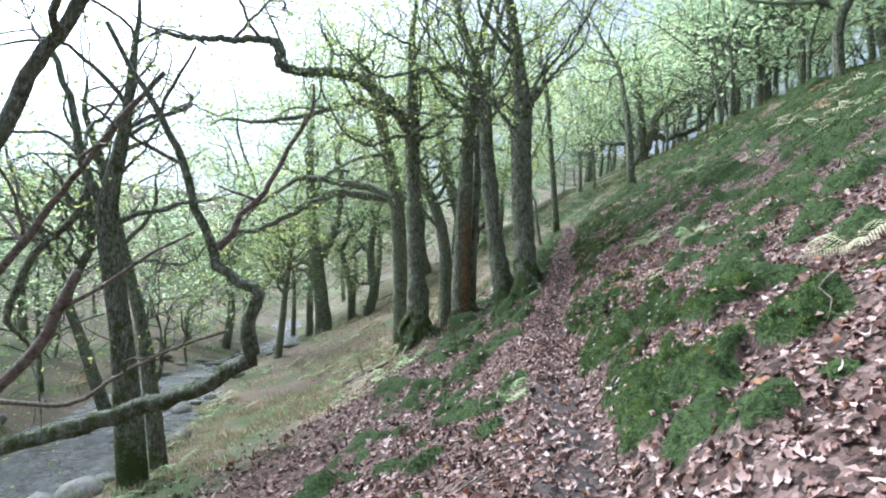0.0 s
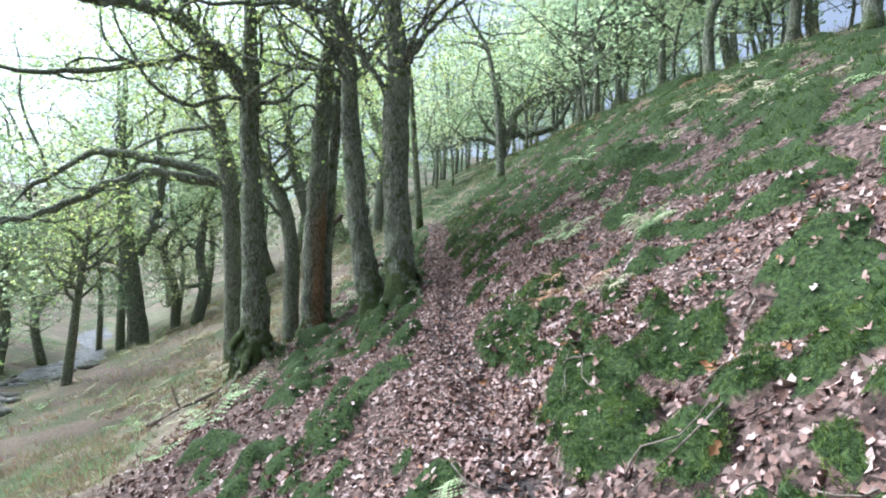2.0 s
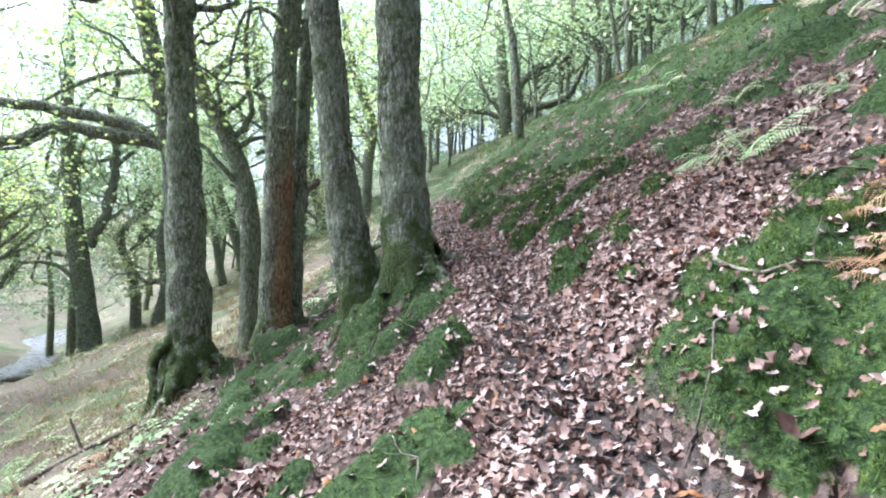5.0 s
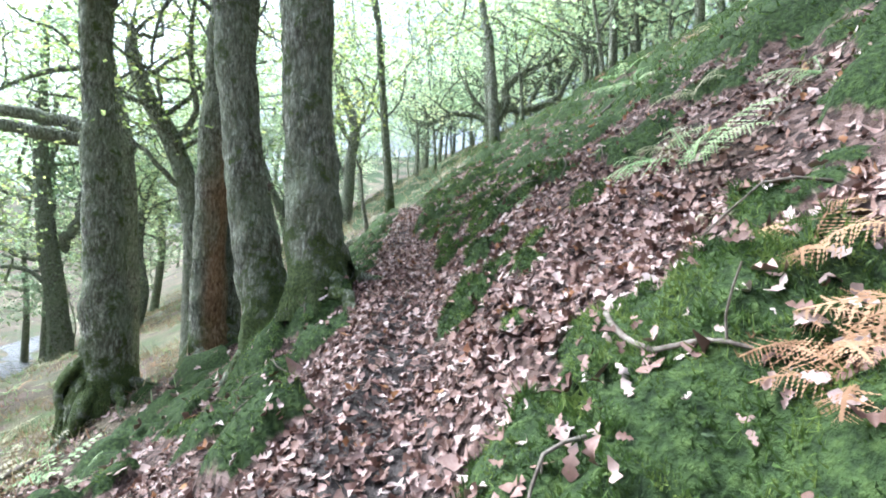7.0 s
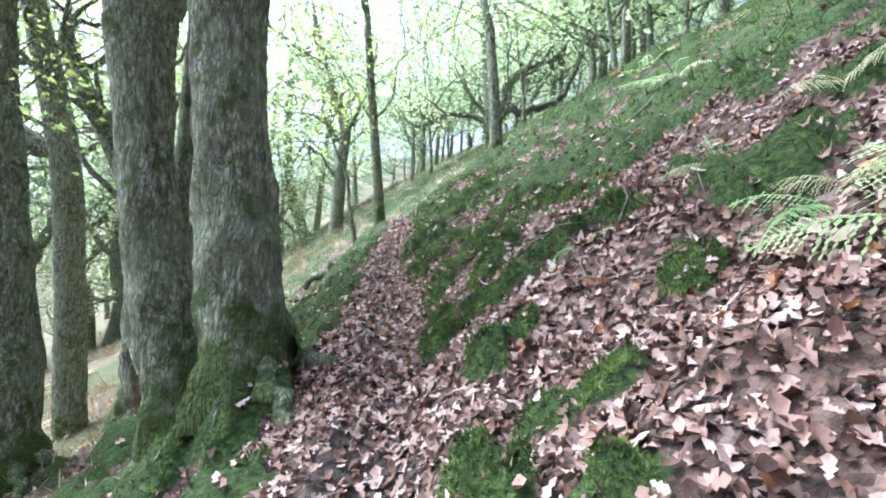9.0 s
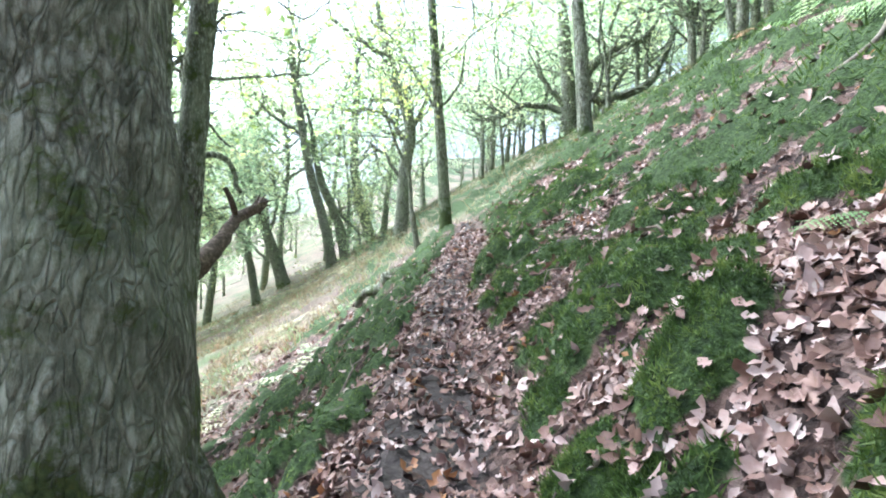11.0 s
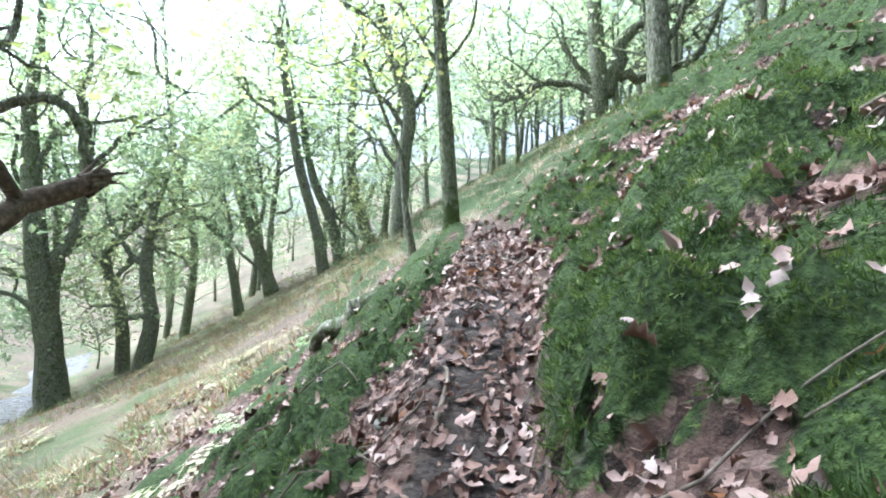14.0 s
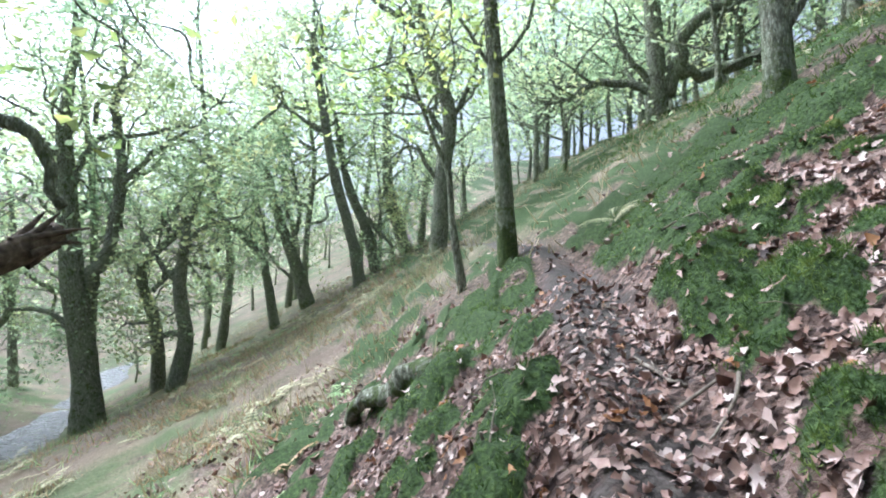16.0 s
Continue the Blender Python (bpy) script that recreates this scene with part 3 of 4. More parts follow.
tree('oak with a split, hollow trunk showing reddish brown bare wood',
     [(2.03, 24.78, -0.98), (2.02, 24.73, 1.13), (2.08, 24.62, 3.49), (2.16, 24.53, 5.26), (2.22, 24.47, 6.44)], [0.36, 0.285, 0.245, 0.23, 0.215], [
        ([(2.02, 24.58, 4.32), (2.62, 24.36, 5.39), (3.16, 24.15, 6.34), (3.81, 23.91, 7.53)], 0.094, 0.041),
    ],
     **dict(height=12, leaves=3500, seed=3, moss=0.6, sides=20, roots=5, hollow=True, twin=True))
tree('slender oak with a dark mossy burl at its foot',
     [(0.6, 24.33, -1.59), (0.48, 24.28, 1.09), (0.35, 24.24, 3.28), (0.26, 24.21, 4.92), (0.27, 24.16, 6.01)], [0.437, 0.301, 0.246, 0.23, 0.219], [
        ([(0.23, 24.2, 5.24), (-0.15, 24.3, 5.78), (-0.53, 24.38, 6.65)], 0.109, 0.066),
        ([(0.5, 24.21, 5.13), (-0.51, 24.17, 6.35), (-1.86, 24.14, 7.28), (-4.06, 24.13, 7.5), (-4.46, 24.1, 8.39), (-6.08, 24.1, 8.46), (-7.61, 24.09, 8.51)], 0.210, 0.086),
    ],
     **dict(height=12, leaves=6500, seed=4, moss=0.8, sides=18, roots=6, burl=True))
tree('dark oak with a long arching horizontal limb',
     [(-0.44, 30.21, -2.55), (-0.66, 30.18, 2.84), (-1.07, 30.22, 5.3), (-1.51, 30.28, 7.26), (-1.77, 30.31, 8.57)], [0.345, 0.328, 0.296, 0.271, 0.246], [
        ([(-1.04, 30.26, 3.91), (-2.23, 30.6, 4.46), (-4.13, 31.17, 4.85), (-5.54, 31.6, 4.95), (-6.16, 31.8, 4.58), (-7.87, 32.36, 3.57)], 0.197, 0.082),
        ([(-1.48, 30.32, 5.87), (-2.57, 30.66, 5.69), (-3.35, 30.91, 5.44), (-4.13, 31.16, 5.01)], 0.099, 0.041),
        ([(-0.42, 30.13, 3.72), (-2.06, 30.12, 3.97), (-3.69, 30.11, 4.07), (-5.31, 30.13, 3.22), (-6.8, 30.15, 2.44), (-8.18, 30.15, 2.24)], 0.201, 0.088),
        ([(-1.11, 30.01, 7.92), (-2.37, 30.0, 8.16), (-4.37, 30.01, 7.62), (-6.62, 30.01, 7.21), (-8.38, 30.01, 7.31)], 0.151, 0.063),
    ],
     **dict(height=12, leaves=8000, seed=5, moss=0.5))
tree('curved oak trunk with a broken limb',
     [(1.48, 27.4, -1.63), (1.38, 27.38, 1.89), (0.86, 27.47, 3.59), (0.37, 27.59, 4.44), (0.0, 27.66, 5.44)], [0.271, 0.242, 0.214, 0.185, 0.143], [
        ([(0.93, 27.45, 3.45), (1.39, 27.29, 4.17), (1.23, 27.29, 5.45), (1.34, 27.21, 6.74)], 0.086, 0.043),
    ],
     **dict(height=8, leaves=3500, seed=6, moss=0.4))
tree('straight slender oak with green algae on its bark',
     [(7.05, 33.36, 2.45), (6.83, 33.31, 5.11), (6.63, 33.26, 7.33), (6.5, 33.23, 8.81)], [0.193, 0.148, 0.126, 0.119], [
        ([(6.73, 33.29, 6.0), (7.3, 33.17, 6.75), (7.45, 33.09, 7.94)], 0.044, 0.022),
        ([(6.78, 33.29, 5.85), (6.13, 33.37, 6.88), (5.52, 33.44, 7.9)], 0.044, 0.022),
    ],
     **dict(height=11, leaves=3500, seed=7, moss=0.8))
tree('thin crooked oak sapling on the slope',
     [(6.36, 34.02, 1.93), (6.11, 34.0, 3.38), (6.04, 33.97, 4.22), (5.77, 33.97, 4.84)], [0.104, 0.068, 0.057, 0.042], [
    ],
     **dict(height=4.5, leaves=1200, seed=8, moss=0.3))
tree('gnarled oak with many crooked limbs',
     [(6.99, 45.75, 2.92), (7.16, 45.62, 6.54), (7.35, 45.5, 8.79), (6.52, 45.49, 11.02), (5.92, 45.45, 13.26)], [0.382, 0.337, 0.292, 0.27, 0.247], [
        ([(7.25, 45.55, 7.89), (6.11, 45.61, 9.22), (5.21, 45.7, 9.43)], 0.135, 0.056),
        ([(6.39, 45.46, 11.92), (4.92, 45.58, 12.8), (3.57, 45.68, 13.68)], 0.157, 0.079),
        ([(7.4, 45.51, 8.34), (8.11, 45.37, 9.92), (8.73, 45.19, 12.4)], 0.135, 0.067),
        ([(7.06, 45.66, 5.86), (6.14, 45.69, 7.31), (5.58, 45.75, 7.37)], 0.112, 0.045),
    ],
     **dict(height=13, leaves=4200, seed=9, moss=0.4))
tree('spreading oak with heavy twisting low limbs on the hillside',
     [(14.52, 42.63, 7.7), (14.49, 42.55, 9.69), (14.38, 42.5, 11.11), (14.18, 42.43, 13.13)], [0.467, 0.345, 0.325, 0.264], [
        ([(14.5, 42.59, 8.88), (13.65, 42.66, 9.27), (12.23, 42.81, 9.25), (11.54, 42.91, 8.8)], 0.21, 0.08),
        ([(14.76, 42.55, 8.98), (15.25, 42.45, 10.11), (15.47, 42.38, 11.12), (16.62, 42.22, 12.05), (18.03, 42.04, 12.68)], 0.32, 0.17),
        ([(15.05, 42.49, 9.8), (16.46, 42.34, 9.76), (18.07, 42.14, 10.39), (18.95, 41.99, 11.58), (19.43, 41.88, 13.01)], 0.25, 0.13),
        ([(14.41, 42.58, 9.28), (13.43, 42.64, 10.28), (13.0, 42.64, 11.29)], 0.14, 0.06),
    ],
     **dict(height=9, leaves=2400, seed=10, moss=0.5))
tree('straight grey oak trunk on the upper slope',
     [(9.68, 30.13, 4.34), (9.63, 30.1, 5.12), (9.58, 30.08, 5.81), (9.53, 30.05, 6.5)], [0.222, 0.18, 0.173, 0.159], [
        ([(9.69, 30.08, 5.4), (9.92, 30.04, 5.75), (10.05, 30.0, 6.37)], 0.062, 0.028),
    ],
     **dict(height=9, leaves=1300, seed=11, moss=0.5))
tree('stout forked oak on the lower slope',
     [(-8.24, 50.86, -5.77), (-8.51, 50.72, -2.06), (-9.09, 50.61, 1.76), (-9.46, 50.48, 5.59), (-9.67, 50.37, 8.66)], [0.793, 0.588, 0.537, 0.435, 0.307], [
        ([(-8.57, 50.57, 1.39), (-7.47, 50.36, 3.58), (-7.02, 50.18, 6.65), (-7.33, 50.07, 9.71), (-6.97, 49.98, 11.0)], 0.333, 0.154),
        ([(-8.79, 50.69, -0.79), (-10.21, 50.79, 0.42), (-11.86, 50.96, 0.5)], 0.166, 0.077),
        ([(-9.42, 50.47, 5.85), (-8.19, 50.23, 8.17), (-6.16, 50.0, 8.45), (-4.38, 49.8, 8.86)], 0.154, 0.064),
        ([(-7.01, 50.2, 6.14), (-5.64, 49.98, 7.69), (-4.0, 49.76, 8.74)], 0.154, 0.077),
    ],
     **dict(height=23, leaves=13000, seed=12, moss=0.8))
tree('dwarfed crooked oak with bent limbs',
     [(-4.78, 51.35, -3.3), (-4.35, 51.19, -0.84), (-4.65, 51.12, 1.54), (-4.5, 51.02, 3.4)], [0.452, 0.372, 0.319, 0.239], [
        ([(-4.6, 51.11, 1.68), (-5.41, 51.16, 2.46), (-6.5, 51.2, 4.17)], 0.213, 0.080),
        ([(-4.61, 51.21, -0.58), (-5.62, 51.32, -0.59), (-5.94, 51.33, -0.12), (-6.82, 51.43, -0.13)], 0.173, 0.066),
        ([(-4.57, 51.05, 2.87), (-3.86, 50.92, 4.21), (-2.55, 50.75, 4.76)], 0.133, 0.066),
    ],
     **dict(height=10, leaves=6000, seed=13, moss=0.4))
tree('small twisted oak leaning down the slope',
     [(-1.68, 58.94, -1.16), (-2.36, 58.89, 2.39), (-2.65, 58.88, 3.43), (-4.48, 59.0, 5.14), (-5.88, 59.1, 6.16)], [0.347, 0.261, 0.243, 0.191, 0.139], [
        ([(-2.43, 58.88, 2.74), (-2.39, 58.8, 4.48), (-2.96, 58.76, 6.9)], 0.122, 0.069),
    ],
     **dict(height=9, leaves=4000, seed=14, moss=0.4))
tree('leaning oak with forked stem',
     [(-0.2, 62.77, -0.05), (-1.29, 62.77, 3.2), (-2.31, 62.76, 5.9), (-2.93, 62.72, 8.22)], [0.582, 0.427, 0.349, 0.272], [
        ([(-1.5, 62.76, 3.97), (-0.96, 62.6, 6.3), (-1.41, 62.51, 9.4)], 0.175, 0.097),
        ([(-0.49, 62.75, 1.66), (-2.05, 62.89, 2.41), (-3.24, 62.94, 3.94)], 0.155, 0.078),
    ],
     **dict(height=12, leaves=5500, seed=15, moss=0.4))
tree('tall leaning oak with yellowing leaves',
     [(3.54, 58.32, 1.16), (2.86, 58.24, 4.55), (1.75, 58.19, 8.35), (0.91, 58.08, 12.85), (0.33, 58.0, 15.97)], [0.452, 0.347, 0.313, 0.261, 0.191], [
        ([(1.36, 58.13, 10.78), (-0.11, 58.24, 11.63), (-1.51, 58.35, 12.65)], 0.156, 0.069),
        ([(0.71, 58.06, 13.89), (0.83, 57.91, 17.02), (0.09, 57.86, 19.79)], 0.139, 0.069),
    ],
     **dict(height=19, leaves=6500, seed=16, moss=0.4))
tree('leaning oak with dark bark',
     [(4.54, 61.21, 1.67), (3.72, 61.14, 5.13), (2.55, 61.15, 7.76), (1.74, 61.11, 10.77)], [0.454, 0.378, 0.302, 0.208], [
        ([(3.33, 61.14, 6.26), (5.24, 61.02, 4.4)], 0.189, 0.113),
    ],
     **dict(height=14, leaves=5500, seed=17, moss=0.4))
tree('oak with crooked dark stem',
     [(6.65, 65.88, 3.79), (5.23, 65.89, 8.1), (4.93, 65.73, 12.38), (5.06, 65.5, 17.1)], [0.515, 0.429, 0.343, 0.258], [
        ([(5.19, 65.8, 10.24), (6.44, 65.59, 11.97), (7.12, 65.61, 9.84)], 0.150, 0.086),
    ],
     **dict(height=18, leaves=5500, seed=18, moss=0.4))
tree('small dark crooked oak far along the slope',
     [(21.66, 82.02, 12.05), (21.0, 81.95, 16.58), (22.38, 81.63, 20.58)], [0.368, 0.307, 0.245], [
        ([(21.41, 81.87, 17.5), (19.85, 81.97, 19.01)], 0.184, 0.092),
    ],
     **dict(height=12, leaves=4000, seed=19, moss=0.3))
tree('forked alder with dark mossy bark beside the stream',
     [(-4.59, 16.63, -3.72), (-4.91, 16.55, -0.59), (-5.16, 16.5, 1.07), (-5.23, 16.47, 2.07), (-4.92, 16.43, 3.51), (-4.77, 16.39, 4.74)], [0.289, 0.222, 0.2, 0.189, 0.111, 0.078], [
        ([(-5.23, 16.47, 1.96), (-5.57, 16.45, 2.51), (-5.92, 16.42, 3.83), (-6.39, 16.38, 5.16)], 0.111, 0.055),
        ([(-5.57, 16.45, 2.51), (-5.78, 16.47, 1.84), (-6.66, 16.49, 1.05), (-7.19, 16.53, -0.29)], 0.089, 0.067),
    ],
     **dict(height=10, leaves=3000, seed=20, moss=1.0))
tree('thin leaning alder with dark bark beside the stream',
     [(-4.96, 18.33, -3.9), (-5.38, 18.25, -0.83), (-5.8, 18.2, 0.84), (-6.27, 18.15, 2.63), (-6.81, 18.1, 4.29)], [0.193, 0.154, 0.116, 0.09, 0.064], [
        ([(-5.17, 18.28, -1.98), (-4.99, 18.27, -1.33), (-5.0, 18.25, -0.82)], 0.064, 0.032),
    ],
     **dict(height=9, leaves=2500, seed=21, moss=0.6))
tree('crooked thin alder on the far bank',
     [(-10.61, 25.75, -4.8), (-11.76, 25.7, -1.71), (-12.19, 25.66, -0.29), (-11.4, 25.61, 1.56), (-11.65, 25.53, 4.21)], [0.225, 0.184, 0.153, 0.133, 0.092], [
    ],
     **dict(height=9, leaves=3000, seed=22, moss=0.4))
tree('small crooked oak on the valley floor',
     [(-6.56, 54.16, -4.64), (-6.77, 54.05, -0.69), (-7.56, 53.96, 2.26), (-5.86, 53.91, 4.27)], [0.395, 0.321, 0.247, 0.173], [
        ([(-7.05, 53.99, 1.28), (-5.35, 53.95, 2.79), (-3.86, 53.97, 2.32)], 0.148, 0.074),
    ],
     **dict(height=9, leaves=4500, seed=23, moss=0.4))
tree('thin leaning stem above the stream bank',
     [(-7.54, 35.78, -4.53), (-7.19, 35.69, -0.73), (-6.92, 35.62, 1.72)], [0.215, 0.169, 0.123], [
    ],
     **dict(height=7, leaves=2500, seed=24, moss=0.4))
tree('dark stem on the far bank of the stream',
     [(-14.28, 45.8, -5.33), (-13.92, 45.72, -2.17), (-14.37, 45.65, 0.27)], [0.327, 0.266, 0.184], [
    ],
     **dict(height=8, leaves=4500, seed=25, moss=0.4))


# ---- more of the wood, copied from a few trees ----
def wood_beyond():
    rng = np.random.default_rng(77)
    kinds = []
    for k in range(5):
        h = 9 + 1.2 * k
        t = [(0, 0, -0.4), (rng.normal(0, 0.15), rng.normal(0, 0.15), 1.6), (rng.normal(0, 0.4), rng.normal(0, 0.4), 3.4), (rng.normal(0, 0.8), rng.normal(0, 0.8), 5.5)]
        lm = []
        for _ in range(6):
            z0 = rng.uniform(1.8, 5)
            a = rng.uniform(0, 6.28)
            p = np.array([rng.normal(0, 0.2), rng.normal(0, 0.2), z0])
            lp = [tuple(p)]
            for _s in range(3):
                a += rng.normal(0, 0.6)
                p = p + np.array([math.cos(a) * 0.9, math.sin(a) * 0.9, rng.uniform(0.0, 0.8)])
                lp.append(tuple(p))
            lm.append((lp, 0.085, 0.03))
        kinds.append(tree("crooked oak with thin yellow-green foliage further into the wood", t, [0.19, 0.13, 0.10, 0.07], lm, height=h, leaves=1500, seed=100 + k,
                          moss=0.3, sides=6, far=True, leaf=0.22, group="trees of the wood beyond"))
    plain = []
    for k in range(3):
        t = [(0, 0, -0.5), (0.1, -0.1, 2.2), (rng.normal(0, 0.5), rng.normal(0, 0.5), 5.0)]
        lm = [([(0, 0, 2.5 + j), (math.cos(j * 2.1 + k) * 1.2, math.sin(j * 2.1 + k) * 1.2, 3.4 + j), (math.cos(j * 2.1 + k) * 2.4, math.sin(j * 2.3 + k) * 2.4, 4.6 + j)], 0.08, 0.03) for j in range(3)]
        plain.append(tree("distant oak with haze-paled green foliage deep in the wood", t, [0.17, 0.12, 0.08], lm, height=10 + k, leaves=900, seed=140 + k,
                          moss=0.3, sides=5, far=True, simple=True, leaf=0.30, group="trees of the wood beyond"))
    high = []
    for k in range(2):
        t = [(0, 0, -0.6), (0.3, 0.2 - 0.4 * k, 4.0), (0.9 - 1.6 * k, 0.3, 8.5), (0.6 - 1.5 * k, 0.9, 13.0)]
        lm = []
        for j in range(7):
            a, z0 = j * 2.4 + k, 4.5 + 1.25 * j
            lm.append(([(0.4 - 0.6 * k, 0.2, z0), (1.9 * math.cos(a), 1.9 * math.sin(a), z0 + 0.7), (3.2 * math.cos(a + 0.4), 3.2 * math.sin(a + 0.4), z0 + 2.2), (4.3 * math.cos(a + 0.1), 4.3 * math.sin(a + 0.1), z0 + 2.6)], 0.13, 0.04))
        high.append(tree("tall open-crowned oak with thin yellow-green leaves", t, [0.27, 0.20, 0.15, 0.10], lm, height=20 + k, leaves=3000, seed=170 + k,
                         moss=0.3, sides=7, far=True, leaf=0.30, group="trees of the wood beyond"))
    low = []
    for k in range(3):
        t = [(0, 0, -0.3), (0.12, -0.1 + 0.1 * k, 0.9), (0.3 - 0.3 * k, 0.2, 2.2)]
        lm = [([(0.05, 0, 0.6 + 0.35 * j), (0.9 * math.cos(j * 2.2 + k), 0.9 * math.sin(j * 2.2 + k), 1.0 + 0.45 * j), (1.9 * math.cos(j * 2.2 + k + 0.3), 1.9 * math.sin(j * 2.2 + k + 0.3), 1.3 + 0.55 * j)], 0.04, 0.015) for j in range(5)]
        low.append(tree("low bushy young oak with haze-paled green leaves", t, [0.075, 0.055, 0.03], lm, height=5 + 0.5 * k, leaves=1250, seed=190 + k,
                        moss=0.3, sides=5, far=True, simple=True, leaf=0.17, group="young trees under the wood"))
    shrubs = [(16.5, 23.5), (18.5, 25), (20.5, 26.5), (18, 22), (22, 29), (15.5, 21.5), (15.5, 27), (17.5, 31.5), (18, 38), (16, 35), (20, 43), (22, 36), (13.8, 30.5), (15.2, 40), (19.5, 27), (24, 40), (12.6, 47), (17, 46), (13, 60), (9, 66), (16, 54), (21, 60),
              (-14, 27), (-17, 32), (-13.5, 38), (-18, 42), (-15, 48), (-20, 26), (-22, 36), (-16, 55), (-11, 62), (-7, 68), (-2, 73), (4, 72), (-24, 46), (-19, 52), (-13, 22), (-17, 20)]
    for n, (x, y) in enumerate(shrubs):
        m = pose(x, y, float(land(x, y)), 0, 0, rng.uniform(0, 360))
        if n < 3:
            low[n].matrix_basis = m
        else:
            sc = rng.uniform(0.9, 1.6)
            copy_thing(low[n % 3], m).scale = (sc, sc, sc)
    spots = []
    tries = 0
    while len(spots) < 52 and tries < 6000:
        tries += 1
        zone = rng.random()
        if zone < 0.15:
            x, y = rng.uniform(-40, -13), rng.uniform(14, 80)
        elif zone < 0.45:
            x, y = rng.uniform(-16, 26), rng.uniform(62, 112)
        elif zone < 0.75:
            x, y = rng.uniform(12, 40), rng.uniform(42, 90)
        elif zone < 0.95:
            x, y = rng.uniform(14, 30), rng.uniform(12, 42)
        else:
            x, y = rng.uniform(-25, 25), rng.uniform(-28, -6)
        if abs(x - np.interp(y, YS, STREAM_X)) < 2.6:
            continue
        if any((x - a) ** 2 + (y - b) ** 2 < 9 for a, b in spots):
            continue
        spots.append((x, y))
    tall = [(-20, 34), (-14, 51)]
    ridge = [(17, 33), (19.5, 40), (21, 30), (17, 49), (23, 45), (13, 53), (18, 55), (25, 36), (14.5, 24), (17.5, 21), (20, 25), (16.5, 29), (22, 20), (13.5, 18), (23, 50), (27, 55), (31, 48), (26, 62), (33, 60), (21, 66), (29, 70), (24, 28), (28, 40), (36, 52), (25, 22), (27, 31)]
    spots += ridge + tall
    crest = [(19, 36), (22, 41), (25, 47), (21, 52), (18, 60), (28, 51), (30, 58), (23, 58), (16, 66), (26, 68), (33, 66), (31, 44), (20, 46), (15, 58), (29, 36), (24, 33), (19, 72), (35, 74)]
    spots += crest
    for n, (x, y) in enumerate([(-13, 59), (-9, 69), (-19, 63), (-3, 71), (2.5, 76), (-10.5, 55), (8, 72), (-5.5, 61), (-1.0, 66), (-12, 80), (13, 80), (-4.5, 84)]):
        m = pose(x, y, float(land(x, y)), 0, 0, rng.uniform(0, 360))
        if n < 2:
            high[n].matrix_basis = m
        else:
            sc = rng.uniform(1.05, 1.3)
            copy_thing(high[n % 2], m).scale = (sc, sc, sc)
    used = []
    for n, (x, y) in enumerate(spots):
        deep = y > 52 or x > 22 or x < -21
        src = plain[n % 3] if deep else kinds[n % 5]
        first = src not in used
        used.append(src)
        z = float(land(x, y))
        m = pose(x, y, z, 0, 0, rng.uniform(0, 360))
        if first:
            src.matrix_basis = m
        else:
            sc = rng.uniform(0.85, 1.3) if (x, y) not in tall else rng.uniform(1.35, 1.75)
            made = copy_thing(src, m)
            made.scale = (sc, sc, sc)


wood_beyond()


# ---- fallen leaves, moss shoots and grass ----
def oak_leaf_outline(lobed):
    if lobed:
        return np.array([0, 0.2, 0.33, 0.5, 0.62, 0.8, 1.0]) - 0.5, np.array([0.02, 0.17, 0.08, 0.28, 0.15, 0.27, 0.05])
    return np.array([0, 0.3, 0.48, 0.72, 1.0]) - 0.5, np.array([0.02, 0.22, 0.10, 0.30, 0.05])


def scatter_leaves(name, count, where, size, mat, label, seed, lift=0.012, lobed=False):
    rng = np.random.default_rng(seed)
    x, y = where(rng, count)
    n = len(x)
    t, half = oak_leaf_outline(lobed)
    g = len(t)
    z = surface(x, y) + lift * rng.uniform(0.3, 2.4, n)
    e = 0.05
    nx, ny = -(land(x + e, y) - land(x - e, y)) / (2 * e), -(land(x, y + e) - land(x, y - e)) / (2 * e)
    nrm = np.column_stack([nx, ny, np.ones(n)]) + rng.normal(0, 0.48, (n, 3))
    nrm /= np.linalg.norm(nrm, axis=1)[:, None]
    a = np.cross(nrm, rng.normal(0, 1, (n, 3)))
    a /= np.linalg.norm(a, axis=1)[:, None]
    b = np.cross(nrm, a)
    s = (size * rng.uniform(0.45, 1.4, n))[:, None, None]
    curl = rng.normal(0.4, 0.9, n)[:, None, None]
    fold = rng.normal(0.35, 0.55, n)[:, None, None]
    c = np.column_stack([x, y, z])[:, None, :]
    rows = []
    for sgn in (-1, 0, 1):
        w = (half * sgn)[None, :, None]
        tt = t[None, :, None]
        rows.append(c + s * (tt * a[:, None, :] + w * b[:, None, :] + (curl * (tt * tt) + fold * abs(w)) * nrm[:, None, :]))
    v = np.stack(rows, 1)
    k = np.arange(g - 1)
    f = np.concatenate([np.stack([r * g + k, r * g + k + 1, (r + 1) * g + k + 1, (r + 1) * g + k], -1) for r in (0, 1)])
    faces = (f[None] + (np.arange(n) * 3 * g)[:, None, None]).reshape(-1, 4)
    tone = np.repeat(np.clip(rng.beta(1.7, 1.5, n) * 0.98 + 0.12 * vnoise(x / 0.35, y / 0.35, 33), 0, 1), 3 * g)
    return tagged(new(name, mesh_of(name, v.reshape(-1, 3), faces, mat, True, {"tone": tone})), label, "fallen leaves", kind="stuff")


